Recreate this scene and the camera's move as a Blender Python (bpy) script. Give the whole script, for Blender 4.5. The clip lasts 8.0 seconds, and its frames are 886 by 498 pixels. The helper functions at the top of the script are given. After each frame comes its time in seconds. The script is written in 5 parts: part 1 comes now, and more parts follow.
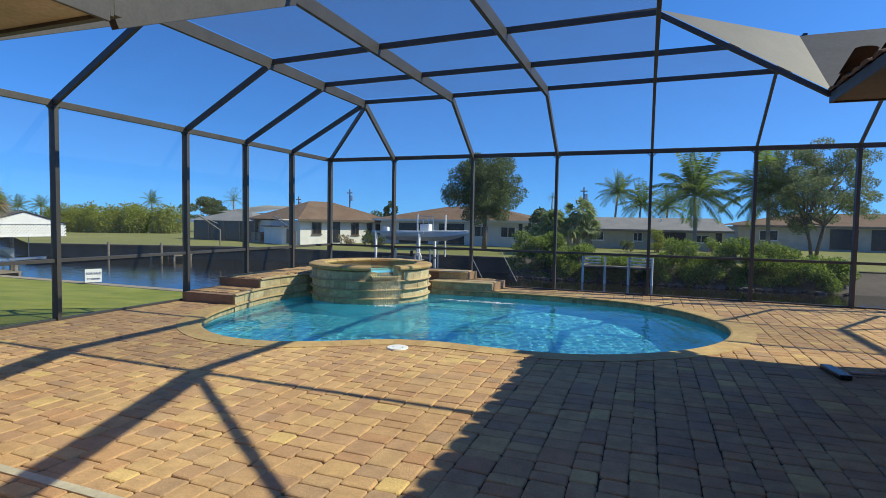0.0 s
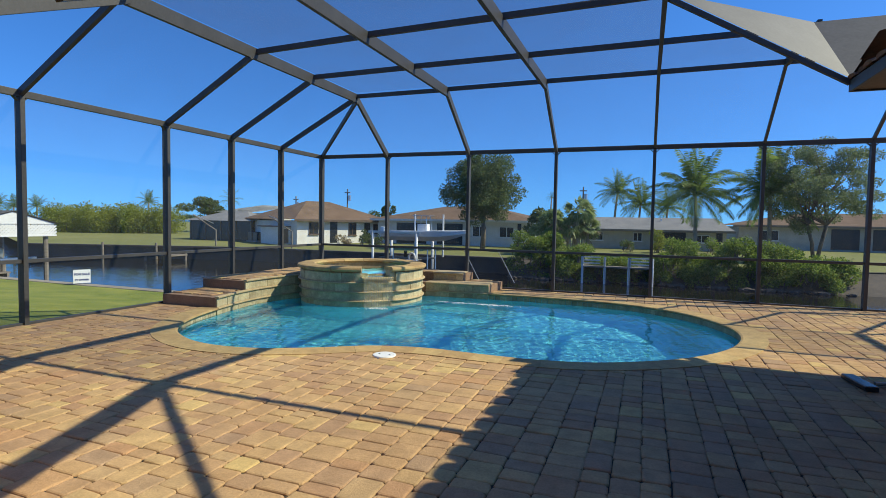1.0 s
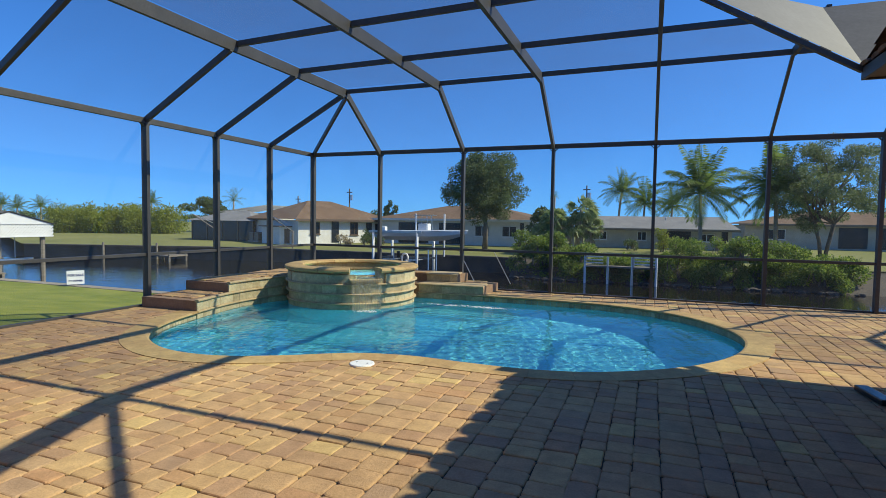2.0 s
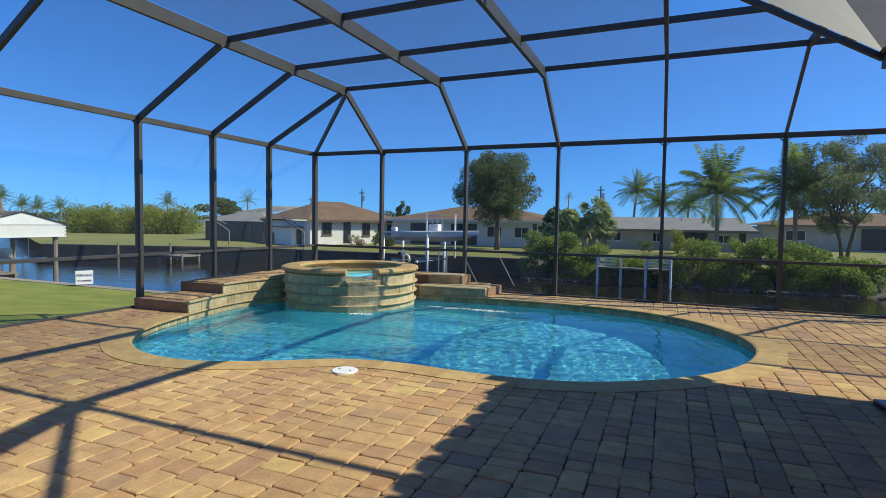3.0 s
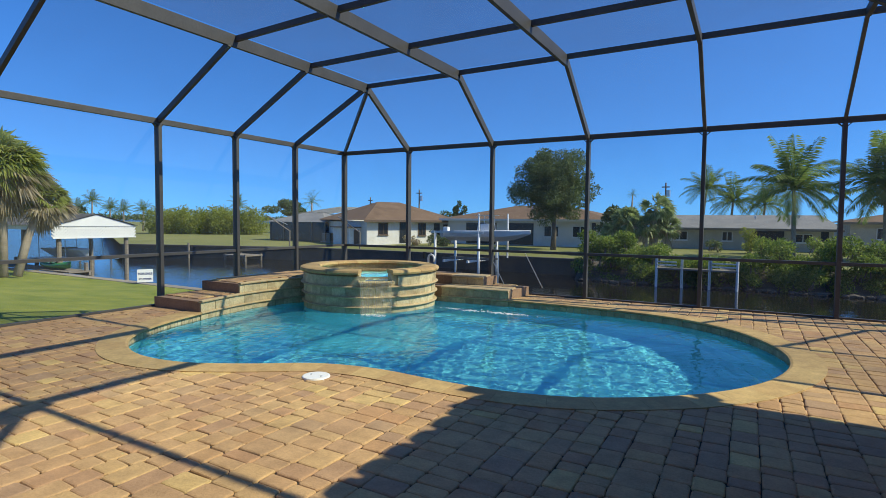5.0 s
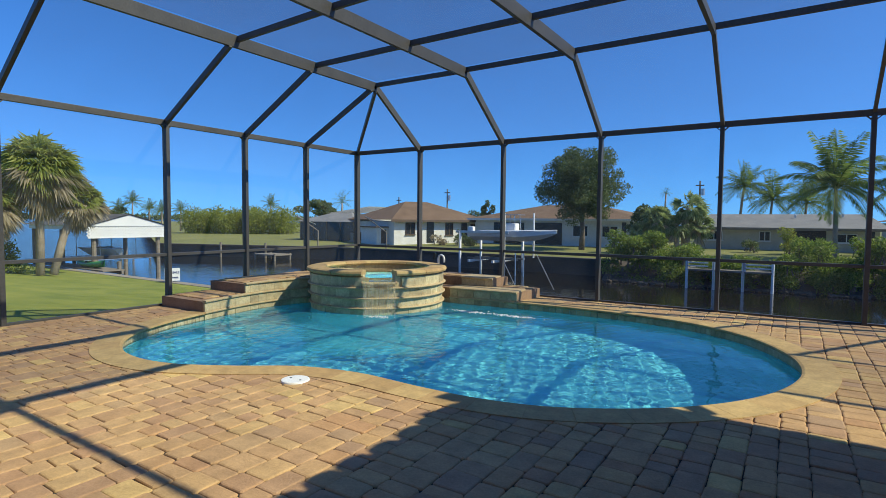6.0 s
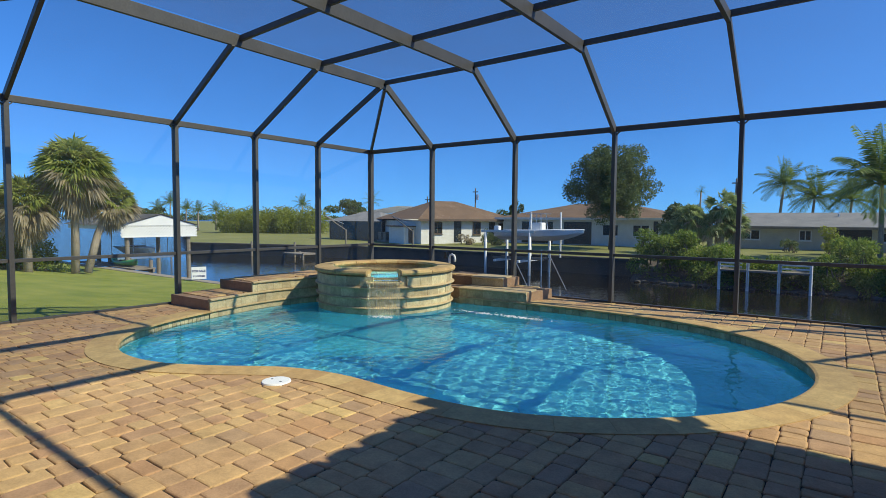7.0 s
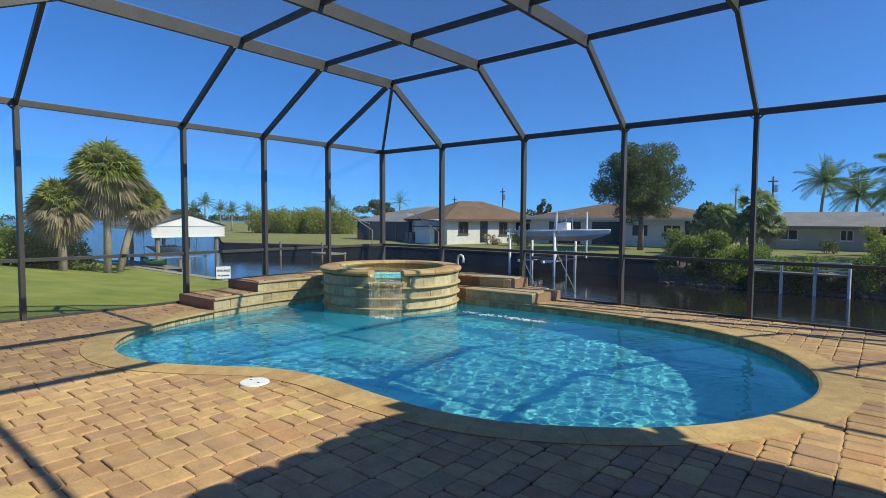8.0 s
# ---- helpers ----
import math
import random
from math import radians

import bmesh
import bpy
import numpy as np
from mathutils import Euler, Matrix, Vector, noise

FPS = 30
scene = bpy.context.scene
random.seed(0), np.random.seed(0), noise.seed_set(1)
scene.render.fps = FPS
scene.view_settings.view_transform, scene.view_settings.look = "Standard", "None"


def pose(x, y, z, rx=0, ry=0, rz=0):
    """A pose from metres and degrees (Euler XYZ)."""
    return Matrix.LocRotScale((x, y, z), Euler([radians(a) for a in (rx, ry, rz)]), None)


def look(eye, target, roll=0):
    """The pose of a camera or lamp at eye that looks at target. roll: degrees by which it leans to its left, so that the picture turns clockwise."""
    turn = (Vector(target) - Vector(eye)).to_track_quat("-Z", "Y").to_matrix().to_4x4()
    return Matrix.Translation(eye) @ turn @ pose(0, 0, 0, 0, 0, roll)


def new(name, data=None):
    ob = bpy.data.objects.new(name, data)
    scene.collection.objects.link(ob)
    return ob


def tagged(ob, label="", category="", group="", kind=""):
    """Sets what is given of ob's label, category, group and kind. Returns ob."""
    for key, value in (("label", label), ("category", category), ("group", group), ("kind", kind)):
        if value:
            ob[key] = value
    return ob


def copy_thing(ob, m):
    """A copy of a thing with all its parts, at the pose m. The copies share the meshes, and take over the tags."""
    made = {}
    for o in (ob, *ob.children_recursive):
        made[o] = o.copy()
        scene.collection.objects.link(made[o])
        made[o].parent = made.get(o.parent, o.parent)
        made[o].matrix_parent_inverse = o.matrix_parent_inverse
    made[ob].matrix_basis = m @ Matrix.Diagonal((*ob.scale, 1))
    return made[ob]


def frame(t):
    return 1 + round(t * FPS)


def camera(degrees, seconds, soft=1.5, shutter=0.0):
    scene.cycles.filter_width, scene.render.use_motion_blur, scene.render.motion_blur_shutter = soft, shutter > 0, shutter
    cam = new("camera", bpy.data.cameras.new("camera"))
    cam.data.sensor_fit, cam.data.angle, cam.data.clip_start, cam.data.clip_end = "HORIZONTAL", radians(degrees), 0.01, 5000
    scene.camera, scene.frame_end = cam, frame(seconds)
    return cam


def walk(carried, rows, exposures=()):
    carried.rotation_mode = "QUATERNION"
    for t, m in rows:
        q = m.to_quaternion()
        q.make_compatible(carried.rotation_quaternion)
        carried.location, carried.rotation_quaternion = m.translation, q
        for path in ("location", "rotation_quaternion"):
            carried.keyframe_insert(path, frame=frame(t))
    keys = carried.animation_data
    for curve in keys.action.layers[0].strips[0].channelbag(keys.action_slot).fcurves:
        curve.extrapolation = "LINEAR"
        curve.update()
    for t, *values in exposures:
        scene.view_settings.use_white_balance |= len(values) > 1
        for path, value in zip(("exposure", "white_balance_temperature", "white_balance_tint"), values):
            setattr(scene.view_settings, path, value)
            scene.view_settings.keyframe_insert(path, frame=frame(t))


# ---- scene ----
cam = camera(78.9, 8.0, soft=0.85)
PATH = [
    (0, (0.756, 2.052, 1.467), (0.05, 3.921, 1.366), 1.0),
    (0.5, (0.708, 2.273, 1.462), (0.003, 4.141, 1.359), 1.0),
    (1, (0.686, 2.504, 1.441), (-0.017, 4.374, 1.341), 1.0),
    (1.5, (0.722, 2.731, 1.443), (0.015, 4.599, 1.341), 0.9),
    (3, (0.91, 3.313, 1.435), (0.14, 5.157, 1.335), 0.9),
    (3.5, (1.043, 3.475, 1.43), (0.228, 5.298, 1.33), 0.8),
    (4, (1.212, 3.663, 1.436), (0.326, 5.453, 1.335), 0.7),
    (4.5, (1.341, 3.828, 1.42), (0.404, 5.592, 1.318), 0.6),
    (6, (1.773, 4.378, 1.437), (0.689, 6.055, 1.331), 0.5),
    (6.5, (1.901, 4.57, 1.426), (0.764, 6.212, 1.319), 0.4),
    (7, (2.026, 4.757, 1.429), (0.845, 6.367, 1.32), 0.4),
    (7.5, (2.148, 4.923, 1.409), (0.926, 6.502, 1.302), 0.3),
    (8, (2.316, 5.122, 1.43), (1.045, 6.661, 1.321), 0.3),
]
walk(cam, [(t, look(eye, target, roll)) for t, eye, target, roll in PATH])

# ---------------- world, sun, exposure ----------------
SUN = Vector((1.0, 0.29, 1.0)).normalized()
world = bpy.data.worlds.new("sky")
scene.world = world
world.use_nodes = True
wn = world.node_tree
sky = wn.nodes.new("ShaderNodeTexSky")
sky.sky_type, sky.sun_disc = "NISHITA", False
sky.sun_elevation = math.asin(SUN.z)
sky.sun_rotation = math.atan2(SUN.x, SUN.y)
sky.altitude, sky.air_density, sky.dust_density, sky.ozone_density = 800.0, 0.9, 1.1, 5.0
ways = wn.nodes.new("ShaderNodeTexCoord")
lifted = wn.nodes.new("ShaderNodeVectorMath")
lifted.inputs[1].default_value = (0, 0, 0.06)
wn.links.new(ways.outputs["Generated"], lifted.inputs[0])
wn.links.new(lifted.outputs[0], sky.inputs["Vector"])
vivid = wn.nodes.new("ShaderNodeMix")
vivid.data_type, vivid.blend_type = "RGBA", "MULTIPLY"
vivid.inputs[0].default_value = 1.0
vivid.inputs[7].default_value = (0.47, 0.985, 1.48, 1)
wn.links.new(sky.outputs[0], vivid.inputs[6])
wn.links.new(vivid.outputs[2], wn.nodes["Background"].inputs[0])
wn.nodes["Background"].inputs[1].default_value = 0.132
sun = new("sun", bpy.data.lights.new("sun", "SUN"))
sun.data.energy, sun.data.angle, sun.data.color = 5.4, radians(0.5), (1.0, 0.955, 0.70)
sun.matrix_world = look(SUN * 50, (0, 0, 0))
scene.view_settings.exposure = 0.0

# ---------------- materials ----------------
def mat(name, rough=0.7, metal=0.0, spec=0.5):
    m = bpy.data.materials.new(name)
    m.use_nodes = True
    b = m.node_tree.nodes["Principled BSDF"]
    b.inputs["Roughness"].default_value, b.inputs["Metallic"].default_value = rough, metal
    b.inputs["Specular IOR Level"].default_value = spec
    return m, m.node_tree, b


def ramp(nt, src, stops):
    r = nt.nodes.new("ShaderNodeValToRGB")
    e = r.color_ramp.elements
    while len(e) < len(stops):
        e.new(0.5)
    for k, (p, c) in enumerate(stops):
        e[k].position, e[k].color = p, (*c, 1)
    nt.links.new(src, r.inputs[0])
    return r.outputs[0]


def tex(nt, scale, detail=4, rough=0.6, kind="ShaderNodeTexNoise", stretch=None):
    n = nt.nodes.new(kind)
    n.inputs["Scale"].default_value = scale
    if kind == "ShaderNodeTexNoise":
        n.inputs["Detail"].default_value, n.inputs["Roughness"].default_value = detail, rough
    c = nt.nodes.new("ShaderNodeTexCoord")
    if stretch:
        g = nt.nodes.new("ShaderNodeMapping")
        g.inputs["Scale"].default_value = stretch
        nt.links.new(c.outputs["Object"], g.inputs[0])
        nt.links.new(g.outputs[0], n.inputs["Vector"])
    else:
        geo = nt.nodes.new("ShaderNodeNewGeometry")
        nt.links.new(geo.outputs["Position"], n.inputs["Vector"])
    return n


def mixc(nt, a, b, f, mode="MIX"):
    n = nt.nodes.new("ShaderNodeMix")
    n.data_type, n.blend_type = "RGBA", mode
    for sock, v in ((n.inputs[6], a), (n.inputs[7], b), (n.inputs[0], f)):
        if isinstance(v, (int, float)):
            sock.default_value = v
        elif isinstance(v, tuple):
            sock.default_value = (*v, 1)
        else:
            nt.links.new(v, sock)
    return n.outputs[2]


def bump(nt, b, src, dist, strength=1.0):
    n = nt.nodes.new("ShaderNodeBump")
    n.inputs["Distance"].default_value, n.inputs["Strength"].default_value = dist, strength
    nt.links.new(src, n.inputs["Height"])
    nt.links.new(n.outputs[0], b.inputs["Normal"])


def noisy(name, c1, c2, scale, rough=0.7, metal=0.0, spec=0.5, fine=None, bdist=0.002, c3=None, stretch=None):
    """Two colours mixed by a coarse noise, roughened by a fine one."""
    m, nt, b = mat(name, rough, metal, spec)
    a = tex(nt, scale, stretch=stretch)
    col = ramp(nt, a.outputs[0], [(0.3, c1), (0.7, c2)])
    f = tex(nt, fine or scale * 12, 3, stretch=stretch)
    g = ramp(nt, f.outputs[0], [(0.3, (0.72, 0.72, 0.72)), (0.75, (1.12, 1.12, 1.12))])
    col = mixc(nt, col, g, 0.7, "MULTIPLY")
    nt.links.new(col, b.inputs["Base Color"])
    bump(nt, b, f.outputs[0], bdist)
    return m


def varied(name, stops, grain=60.0, rough=0.8, per="object", bdist=0.003, shade=0.35, spec=0.3):
    """A colour for each piece, with mottling and grain on it."""
    m, nt, b = mat(name, rough, 0, spec)
    if per == "object":
        r = nt.nodes.new("ShaderNodeObjectInfo").outputs["Random"]
    else:
        r = nt.nodes.new("ShaderNodeNewGeometry").outputs["Random Per Island"]
    col = ramp(nt, r, stops)
    a = tex(nt, 7.0, 4)
    col = mixc(nt, col, ramp(nt, a.outputs[0], [(0.3, (0.7, 0.68, 0.66)), (0.7, (1.15, 1.13, 1.08))]), shade * 2, "MULTIPLY")
    w = tex(nt, 0.55, 3)
    col = mixc(nt, col, ramp(nt, w.outputs[0], [(0.35, (0.84, 0.82, 0.80)), (0.65, (1.1, 1.1, 1.06))]), 0.8, "MULTIPLY")
    f = tex(nt, grain, 4, 0.7)
    col = mixc(nt, col, ramp(nt, f.outputs[0], [(0.32, (0.6, 0.58, 0.55)), (0.62, (1.1, 1.1, 1.1))]), shade, "MULTIPLY")
    nt.links.new(col, b.inputs["Base Color"])
    bump(nt, b, f.outputs[0], bdist)
    return m


PAVE = [(0.0, (0.47, 0.295, 0.16)), (0.16, (0.53, 0.345, 0.18)), (0.32, (0.43, 0.27, 0.16)), (0.46, (0.50, 0.315, 0.162)), (0.6, (0.55, 0.37, 0.185)),
        (0.76, (0.40, 0.265, 0.17)), (0.88, (0.48, 0.28, 0.15)), (0.96, (0.57, 0.40, 0.19)), (1.0, (0.63, 0.45, 0.195))]
M_paver = varied("tumbled_paver", PAVE, 55, 0.85, "object", 0.006)
M_paver_far = varied("tumbled_paver_joined", PAVE, 55, 0.85, "island", 0.006)
M_joint = noisy("joint_sand", (0.035, 0.026, 0.018), (0.06, 0.045, 0.03), 5, 0.95)
M_coping = varied("coping_stone", [(0.0, (0.50, 0.34, 0.16)), (0.5, (0.57, 0.41, 0.19)), (1.0, (0.46, 0.30, 0.14))], 40, 0.8)
M_facing = varied("travertine_facing", [(0.0, (0.52, 0.44, 0.28)), (0.4, (0.62, 0.54, 0.35)), (0.7, (0.46, 0.38, 0.24)), (1.0, (0.66, 0.57, 0.36))], 30, 0.7, "island", 0.004, 0.45)
M_facing_piece = varied("travertine_piece", [(0.0, (0.52, 0.44, 0.28)), (0.4, (0.62, 0.54, 0.35)), (0.7, (0.46, 0.38, 0.24)), (1.0, (0.66, 0.57, 0.36))], 30, 0.7, "object", 0.004, 0.45)
M_riser = noisy("brown_paver_riser", (0.25, 0.15, 0.09), (0.35, 0.225, 0.135), 5, 0.85, fine=45, bdist=0.004)
M_lip = noisy("bullnose_stone", (0.44, 0.32, 0.17), (0.56, 0.43, 0.24), 6, 0.75, fine=60)
M_bronze = noisy("bronze_paint", (0.062, 0.058, 0.055), (0.085, 0.08, 0.075), 3, 0.5, spec=0.4, bdist=0.0003)
M_stucco = noisy("white_stucco", (0.70, 0.68, 0.64), (0.80, 0.79, 0.76), 2, 0.9, fine=90)
M_greystucco = noisy("grey_beige_stucco", (0.46, 0.43, 0.36), (0.56, 0.52, 0.44), 1.5, 0.9, fine=60)
M_soffit = noisy("soffit", (0.42, 0.38, 0.28), (0.5, 0.45, 0.34), 2, 0.8)
M_tile = varied("roof_tile", [(0, (0.16, 0.085, 0.055)), (0.5, (0.24, 0.13, 0.08)), (1, (0.12, 0.075, 0.06))], 30, 0.8)
M_shingle = noisy("brown_shingle", (0.15, 0.092, 0.052), (0.22, 0.14, 0.085), 0.9, 0.9, fine=9, bdist=0.02)
M_shinglegrey = noisy("grey_shingle", (0.20, 0.20, 0.20), (0.28, 0.27, 0.26), 0.8, 0.9, fine=9, bdist=0.02)
M_nearstucco = noisy("warm_bounce_stucco", (0.52, 0.33, 0.23), (0.60, 0.40, 0.29), 1.5, 0.9, fine=60)
M_kayak = noisy("green_plastic", (0.03, 0.22, 0.06), (0.05, 0.30, 0.09), 3, 0.4, bdist=0.0005)
# brown of trims and doors; also the shade colour of one soffit
M_brown = noisy("brown_trim_and_soffit_shade", (0.10, 0.065, 0.045), (0.15, 0.10, 0.07), 3, 0.6)
M_grass = noisy("lawn", (0.16, 0.21, 0.022), (0.31, 0.32, 0.05), 0.9, 0.95, fine=40, bdist=0.03)
M_fargrass = noisy("far_lawn", (0.17, 0.18, 0.04), (0.25, 0.24, 0.07), 0.15, 0.95, fine=3, bdist=0.03)
M_concrete = noisy("seawall_concrete", (0.26, 0.22, 0.17), (0.36, 0.31, 0.25), 0.8, 0.9, fine=20)
# concrete darkened to hold the far seawall's shade; stones and mud share it
M_darkconcrete = noisy("darkened_concrete", (0.075, 0.06, 0.05), (0.13, 0.105, 0.085), 0.8, 0.85, fine=20)
M_white = noisy("white_paint", (0.74, 0.74, 0.74), (0.82, 0.82, 0.81), 2, 0.5, bdist=0.0005)
M_plastic = noisy("white_plastic", (0.78, 0.78, 0.76), (0.84, 0.84, 0.83), 8, 0.4, bdist=0.0003)
M_wood = noisy("weathered_wood", (0.17, 0.14, 0.11), (0.30, 0.26, 0.21), 2, 0.9, fine=25, stretch=(1, 1, 6))
M_alu = noisy("aluminium", (0.55, 0.56, 0.58), (0.65, 0.66, 0.68), 3, 0.35, 0.9, bdist=0.0003)
M_bark = noisy("bark", (0.12, 0.095, 0.07), (0.22, 0.18, 0.14), 4, 0.95, fine=30, bdist=0.02)
M_palmbark = noisy("palm_bark", (0.30, 0.24, 0.17), (0.46, 0.38, 0.29), 5, 0.95, fine=25, bdist=0.03)
# near-black for glass and small dark parts, and for painted shade in openings
M_dark = noisy("dark_parts_and_shade", (0.015, 0.017, 0.02), (0.03, 0.033, 0.036), 2, 0.25, bdist=0.0002)
M_pool = noisy("blue_pool_plaster", (0.17, 0.72, 0.82), (0.23, 0.78, 0.87), 3.0, 0.8, fine=14, bdist=0.002)
M_letter = noisy("sign_ink", (0.03, 0.05, 0.16), (0.04, 0.06, 0.2), 3, 0.6)


def leafmat(name, c1, c2, c3):
    m, nt, b = mat(name, 0.55, 0, 0.35)
    r = nt.nodes.new("ShaderNodeNewGeometry").outputs["Random Per Island"]
    col = ramp(nt, r, [(0.0, c1), (0.5, c2), (1.0, c3)])
    nt.links.new(col, b.inputs["Base Color"])
    tr = nt.nodes.new("ShaderNodeBsdfTranslucent")
    nt.links.new(col, tr.inputs[0])
    mx = nt.nodes.new("ShaderNodeMixShader")
    mx.inputs[0].default_value = 0.55
    nt.links.new(b.outputs[0], mx.inputs[1])
    nt.links.new(tr.outputs[0], mx.inputs[2])
    nt.links.new(mx.outputs[0], nt.nodes["Material Output"].inputs[0])
    return m


M_leaf = leafmat("oak_leaf", (0.09, 0.125, 0.045), (0.14, 0.185, 0.07), (0.21, 0.255, 0.11))
M_airy = leafmat("airy_leaf", (0.13, 0.17, 0.07), (0.20, 0.25, 0.11), (0.30, 0.34, 0.18))
M_mangrove = leafmat("mangrove_leaf", (0.10, 0.16, 0.022), (0.19, 0.27, 0.04), (0.36, 0.42, 0.095))
M_fansilver = leafmat("grey_green_fan_leaf", (0.19, 0.26, 0.09), (0.31, 0.38, 0.15), (0.48, 0.53, 0.26))
M_hedge = leafmat("hedge_leaf", (0.21, 0.25, 0.035), (0.31, 0.35, 0.055), (0.43, 0.45, 0.10))
M_frond = leafmat("palm_frond", (0.12, 0.20, 0.04), (0.19, 0.27, 0.06), (0.30, 0.36, 0.11))
M_sabal = leafmat("sabal_frond", (0.20, 0.25, 0.05), (0.31, 0.36, 0.075), (0.50, 0.50, 0.16))
M_dead = leafmat("dead_frond", (0.30, 0.25, 0.15), (0.42, 0.35, 0.23), (0.56, 0.47, 0.33))


def screenmat(name, cover, tone):
    """Insect screen: fine dark mesh that lets most of the view through."""
    m = bpy.data.materials.new(name)
    m.use_nodes = True
    nt = m.node_tree
    nt.nodes.remove(nt.nodes["Principled BSDF"])
    d = nt.nodes.new("ShaderNodeBsdfDiffuse")
    d.inputs[0].default_value = (*tone, 1)
    tl = nt.nodes.new("ShaderNodeBsdfTranslucent")
    tl.inputs[0].default_value = (*tone, 1)
    mm = nt.nodes.new("ShaderNodeMixShader")
    mm.inputs[0].default_value = 0.4
    t = nt.nodes.new("ShaderNodeBsdfTransparent")
    mx = nt.nodes.new("ShaderNodeMixShader")
    n = tex(nt, 1.3, 2)
    f = nt.nodes.new("ShaderNodeMapRange")
    f.inputs[1].default_value, f.inputs[2].default_value = 0.3, 0.7
    f.inputs[3].default_value, f.inputs[4].default_value = cover * 0.9, cover * 1.1
    for a, c in ((n.outputs[0], f.inputs[0]), (f.outputs[0], mx.inputs[0]), (t.outputs[0], mx.inputs[1]), (d.outputs[0], mm.inputs[1]),
                 (tl.outputs[0], mm.inputs[2]), (mm.outputs[0], mx.inputs[2]), (mx.outputs[0], nt.nodes["Material Output"].inputs[0])):
        nt.links.new(a, c)
    return m


M_screen = screenmat("wall_screen", 0.15, (0.19, 0.19, 0.19))
M_roofscreen = screenmat("roof_screen", 0.30, (0.14, 0.14, 0.15))
M_panel = noisy("grey_pan_panel", (0.06, 0.057, 0.057), (0.085, 0.08, 0.08), 2, 0.6, bdist=0.0005)
M_thinscreen = screenmat("thin_wall_screen", 0.17, (0.16, 0.16, 0.16))


def watermat(name, tint, scale, dist, rough=0.0, ior=1.33):
    m = bpy.data.materials.new(name)
    m.use_nodes = True
    nt = m.node_tree
    nt.nodes.remove(nt.nodes["Principled BSDF"])
    g = nt.nodes.new("ShaderNodeBsdfGlass")
    g.distribution = "GGX"
    g.inputs["Color"].default_value = (*tint, 1)
    g.inputs["IOR"].default_value, g.inputs["Roughness"].default_value = ior, rough
    n = tex(nt, scale, 3, 0.55)
    n.inputs["Distortion"].default_value = 0.8
    bump(nt, g, n.outputs[0], dist)
    nt.links.new(g.outputs[0], nt.nodes["Material Output"].inputs[0])
    return m


M_spawater = watermat("spa_water", (0.88, 0.98, 1.0), 14.0, 0.001)
M_water = watermat("pool_water", (0.88, 0.98, 1.0), 14.0, 0.001)
nt = M_water.node_tree
geo = nt.nodes.new("ShaderNodeNewGeometry")
away = nt.nodes.new("ShaderNodeVectorMath")
away.operation = "DISTANCE"
away.inputs[1].default_value = (-3.3, 10.6, -0.11)
nt.links.new(geo.outputs["Position"], away.inputs[0])
wisp = tex(nt, 0.9, 3)
spread = nt.nodes.new("ShaderNodeMath")
spread.operation = "MULTIPLY_ADD"
spread.inputs[1].default_value = 1.6
nt.links.new(wisp.outputs[0], spread.inputs[0])
nt.links.new(away.outputs["Value"], spread.inputs[2])
milk = nt.nodes.new("ShaderNodeMapRange")
milk.interpolation_type = "SMOOTHSTEP"
for k, v in ((1, 0.8), (2, 3.8), (3, 0.34), (4, 0.07)):
    milk.inputs[k].default_value = v
nt.links.new(spread.outputs[0], milk.inputs[0])
cloud = nt.nodes.new("ShaderNodeBsdfDiffuse")
cloud.inputs[0].default_value = (0.06, 0.46, 0.62, 1)
both = nt.nodes.new("ShaderNodeMixShader")
clear = nt.nodes["Glass BSDF"]
nt.links.new(milk.outputs[0], both.inputs[0])
nt.links.new(clear.outputs[0], both.inputs[1])
nt.links.new(cloud.outputs[0], both.inputs[2])
nt.links.new(both.outputs[0], nt.nodes["Material Output"].inputs[0])
m, nt, b = mat("canal_water", 0.06, 0, 0.5)
n = tex(nt, 0.9, 4, 0.6)
nt.links.new(ramp(nt, n.outputs[0], [(0.3, (0.007, 0.007, 0.006)), (0.7, (0.014, 0.013, 0.011))]), b.inputs["Base Color"])
b.inputs["IOR"].default_value = 1.33
n2 = tex(nt, 2.2, 4, 0.6)
bump(nt, b, n2.outputs[0], 0.009)
M_canal = m
m, nt, b = mat("bay_water", 0.12, 0, 0.5)
n = tex(nt, 0.05, 4, 0.6)
nt.links.new(ramp(nt, n.outputs[0], [(0.3, (0.03, 0.05, 0.075)), (0.7, (0.045, 0.07, 0.095))]), b.inputs["Base Color"])
b.inputs["IOR"].default_value = 1.33
n2 = tex(nt, 0.8, 5, 0.65)
bump(nt, b, n2.outputs[0], 0.6)
M_bay = m

# ---------------- mesh helpers ----------------
def part(name, bm, material, parent=None, label="", smooth=False):
    me = bpy.data.meshes.new(name)
    bm.to_mesh(me)
    bm.free()
    if smooth:
        for p in me.polygons:
            p.use_smooth = True
    me.materials.append(material)
    ob = new(name, me)
    if parent is not None:
        ob.parent = parent
    return tagged(ob, label)


def thing(name, label, category, x=0, y=0, z=0, rz=0, group=""):
    ob = new(name)
    ob.empty_display_size = 0.1
    ob.matrix_basis = pose(x, y, z, 0, 0, rz)
    return tagged(ob, label, category, group)


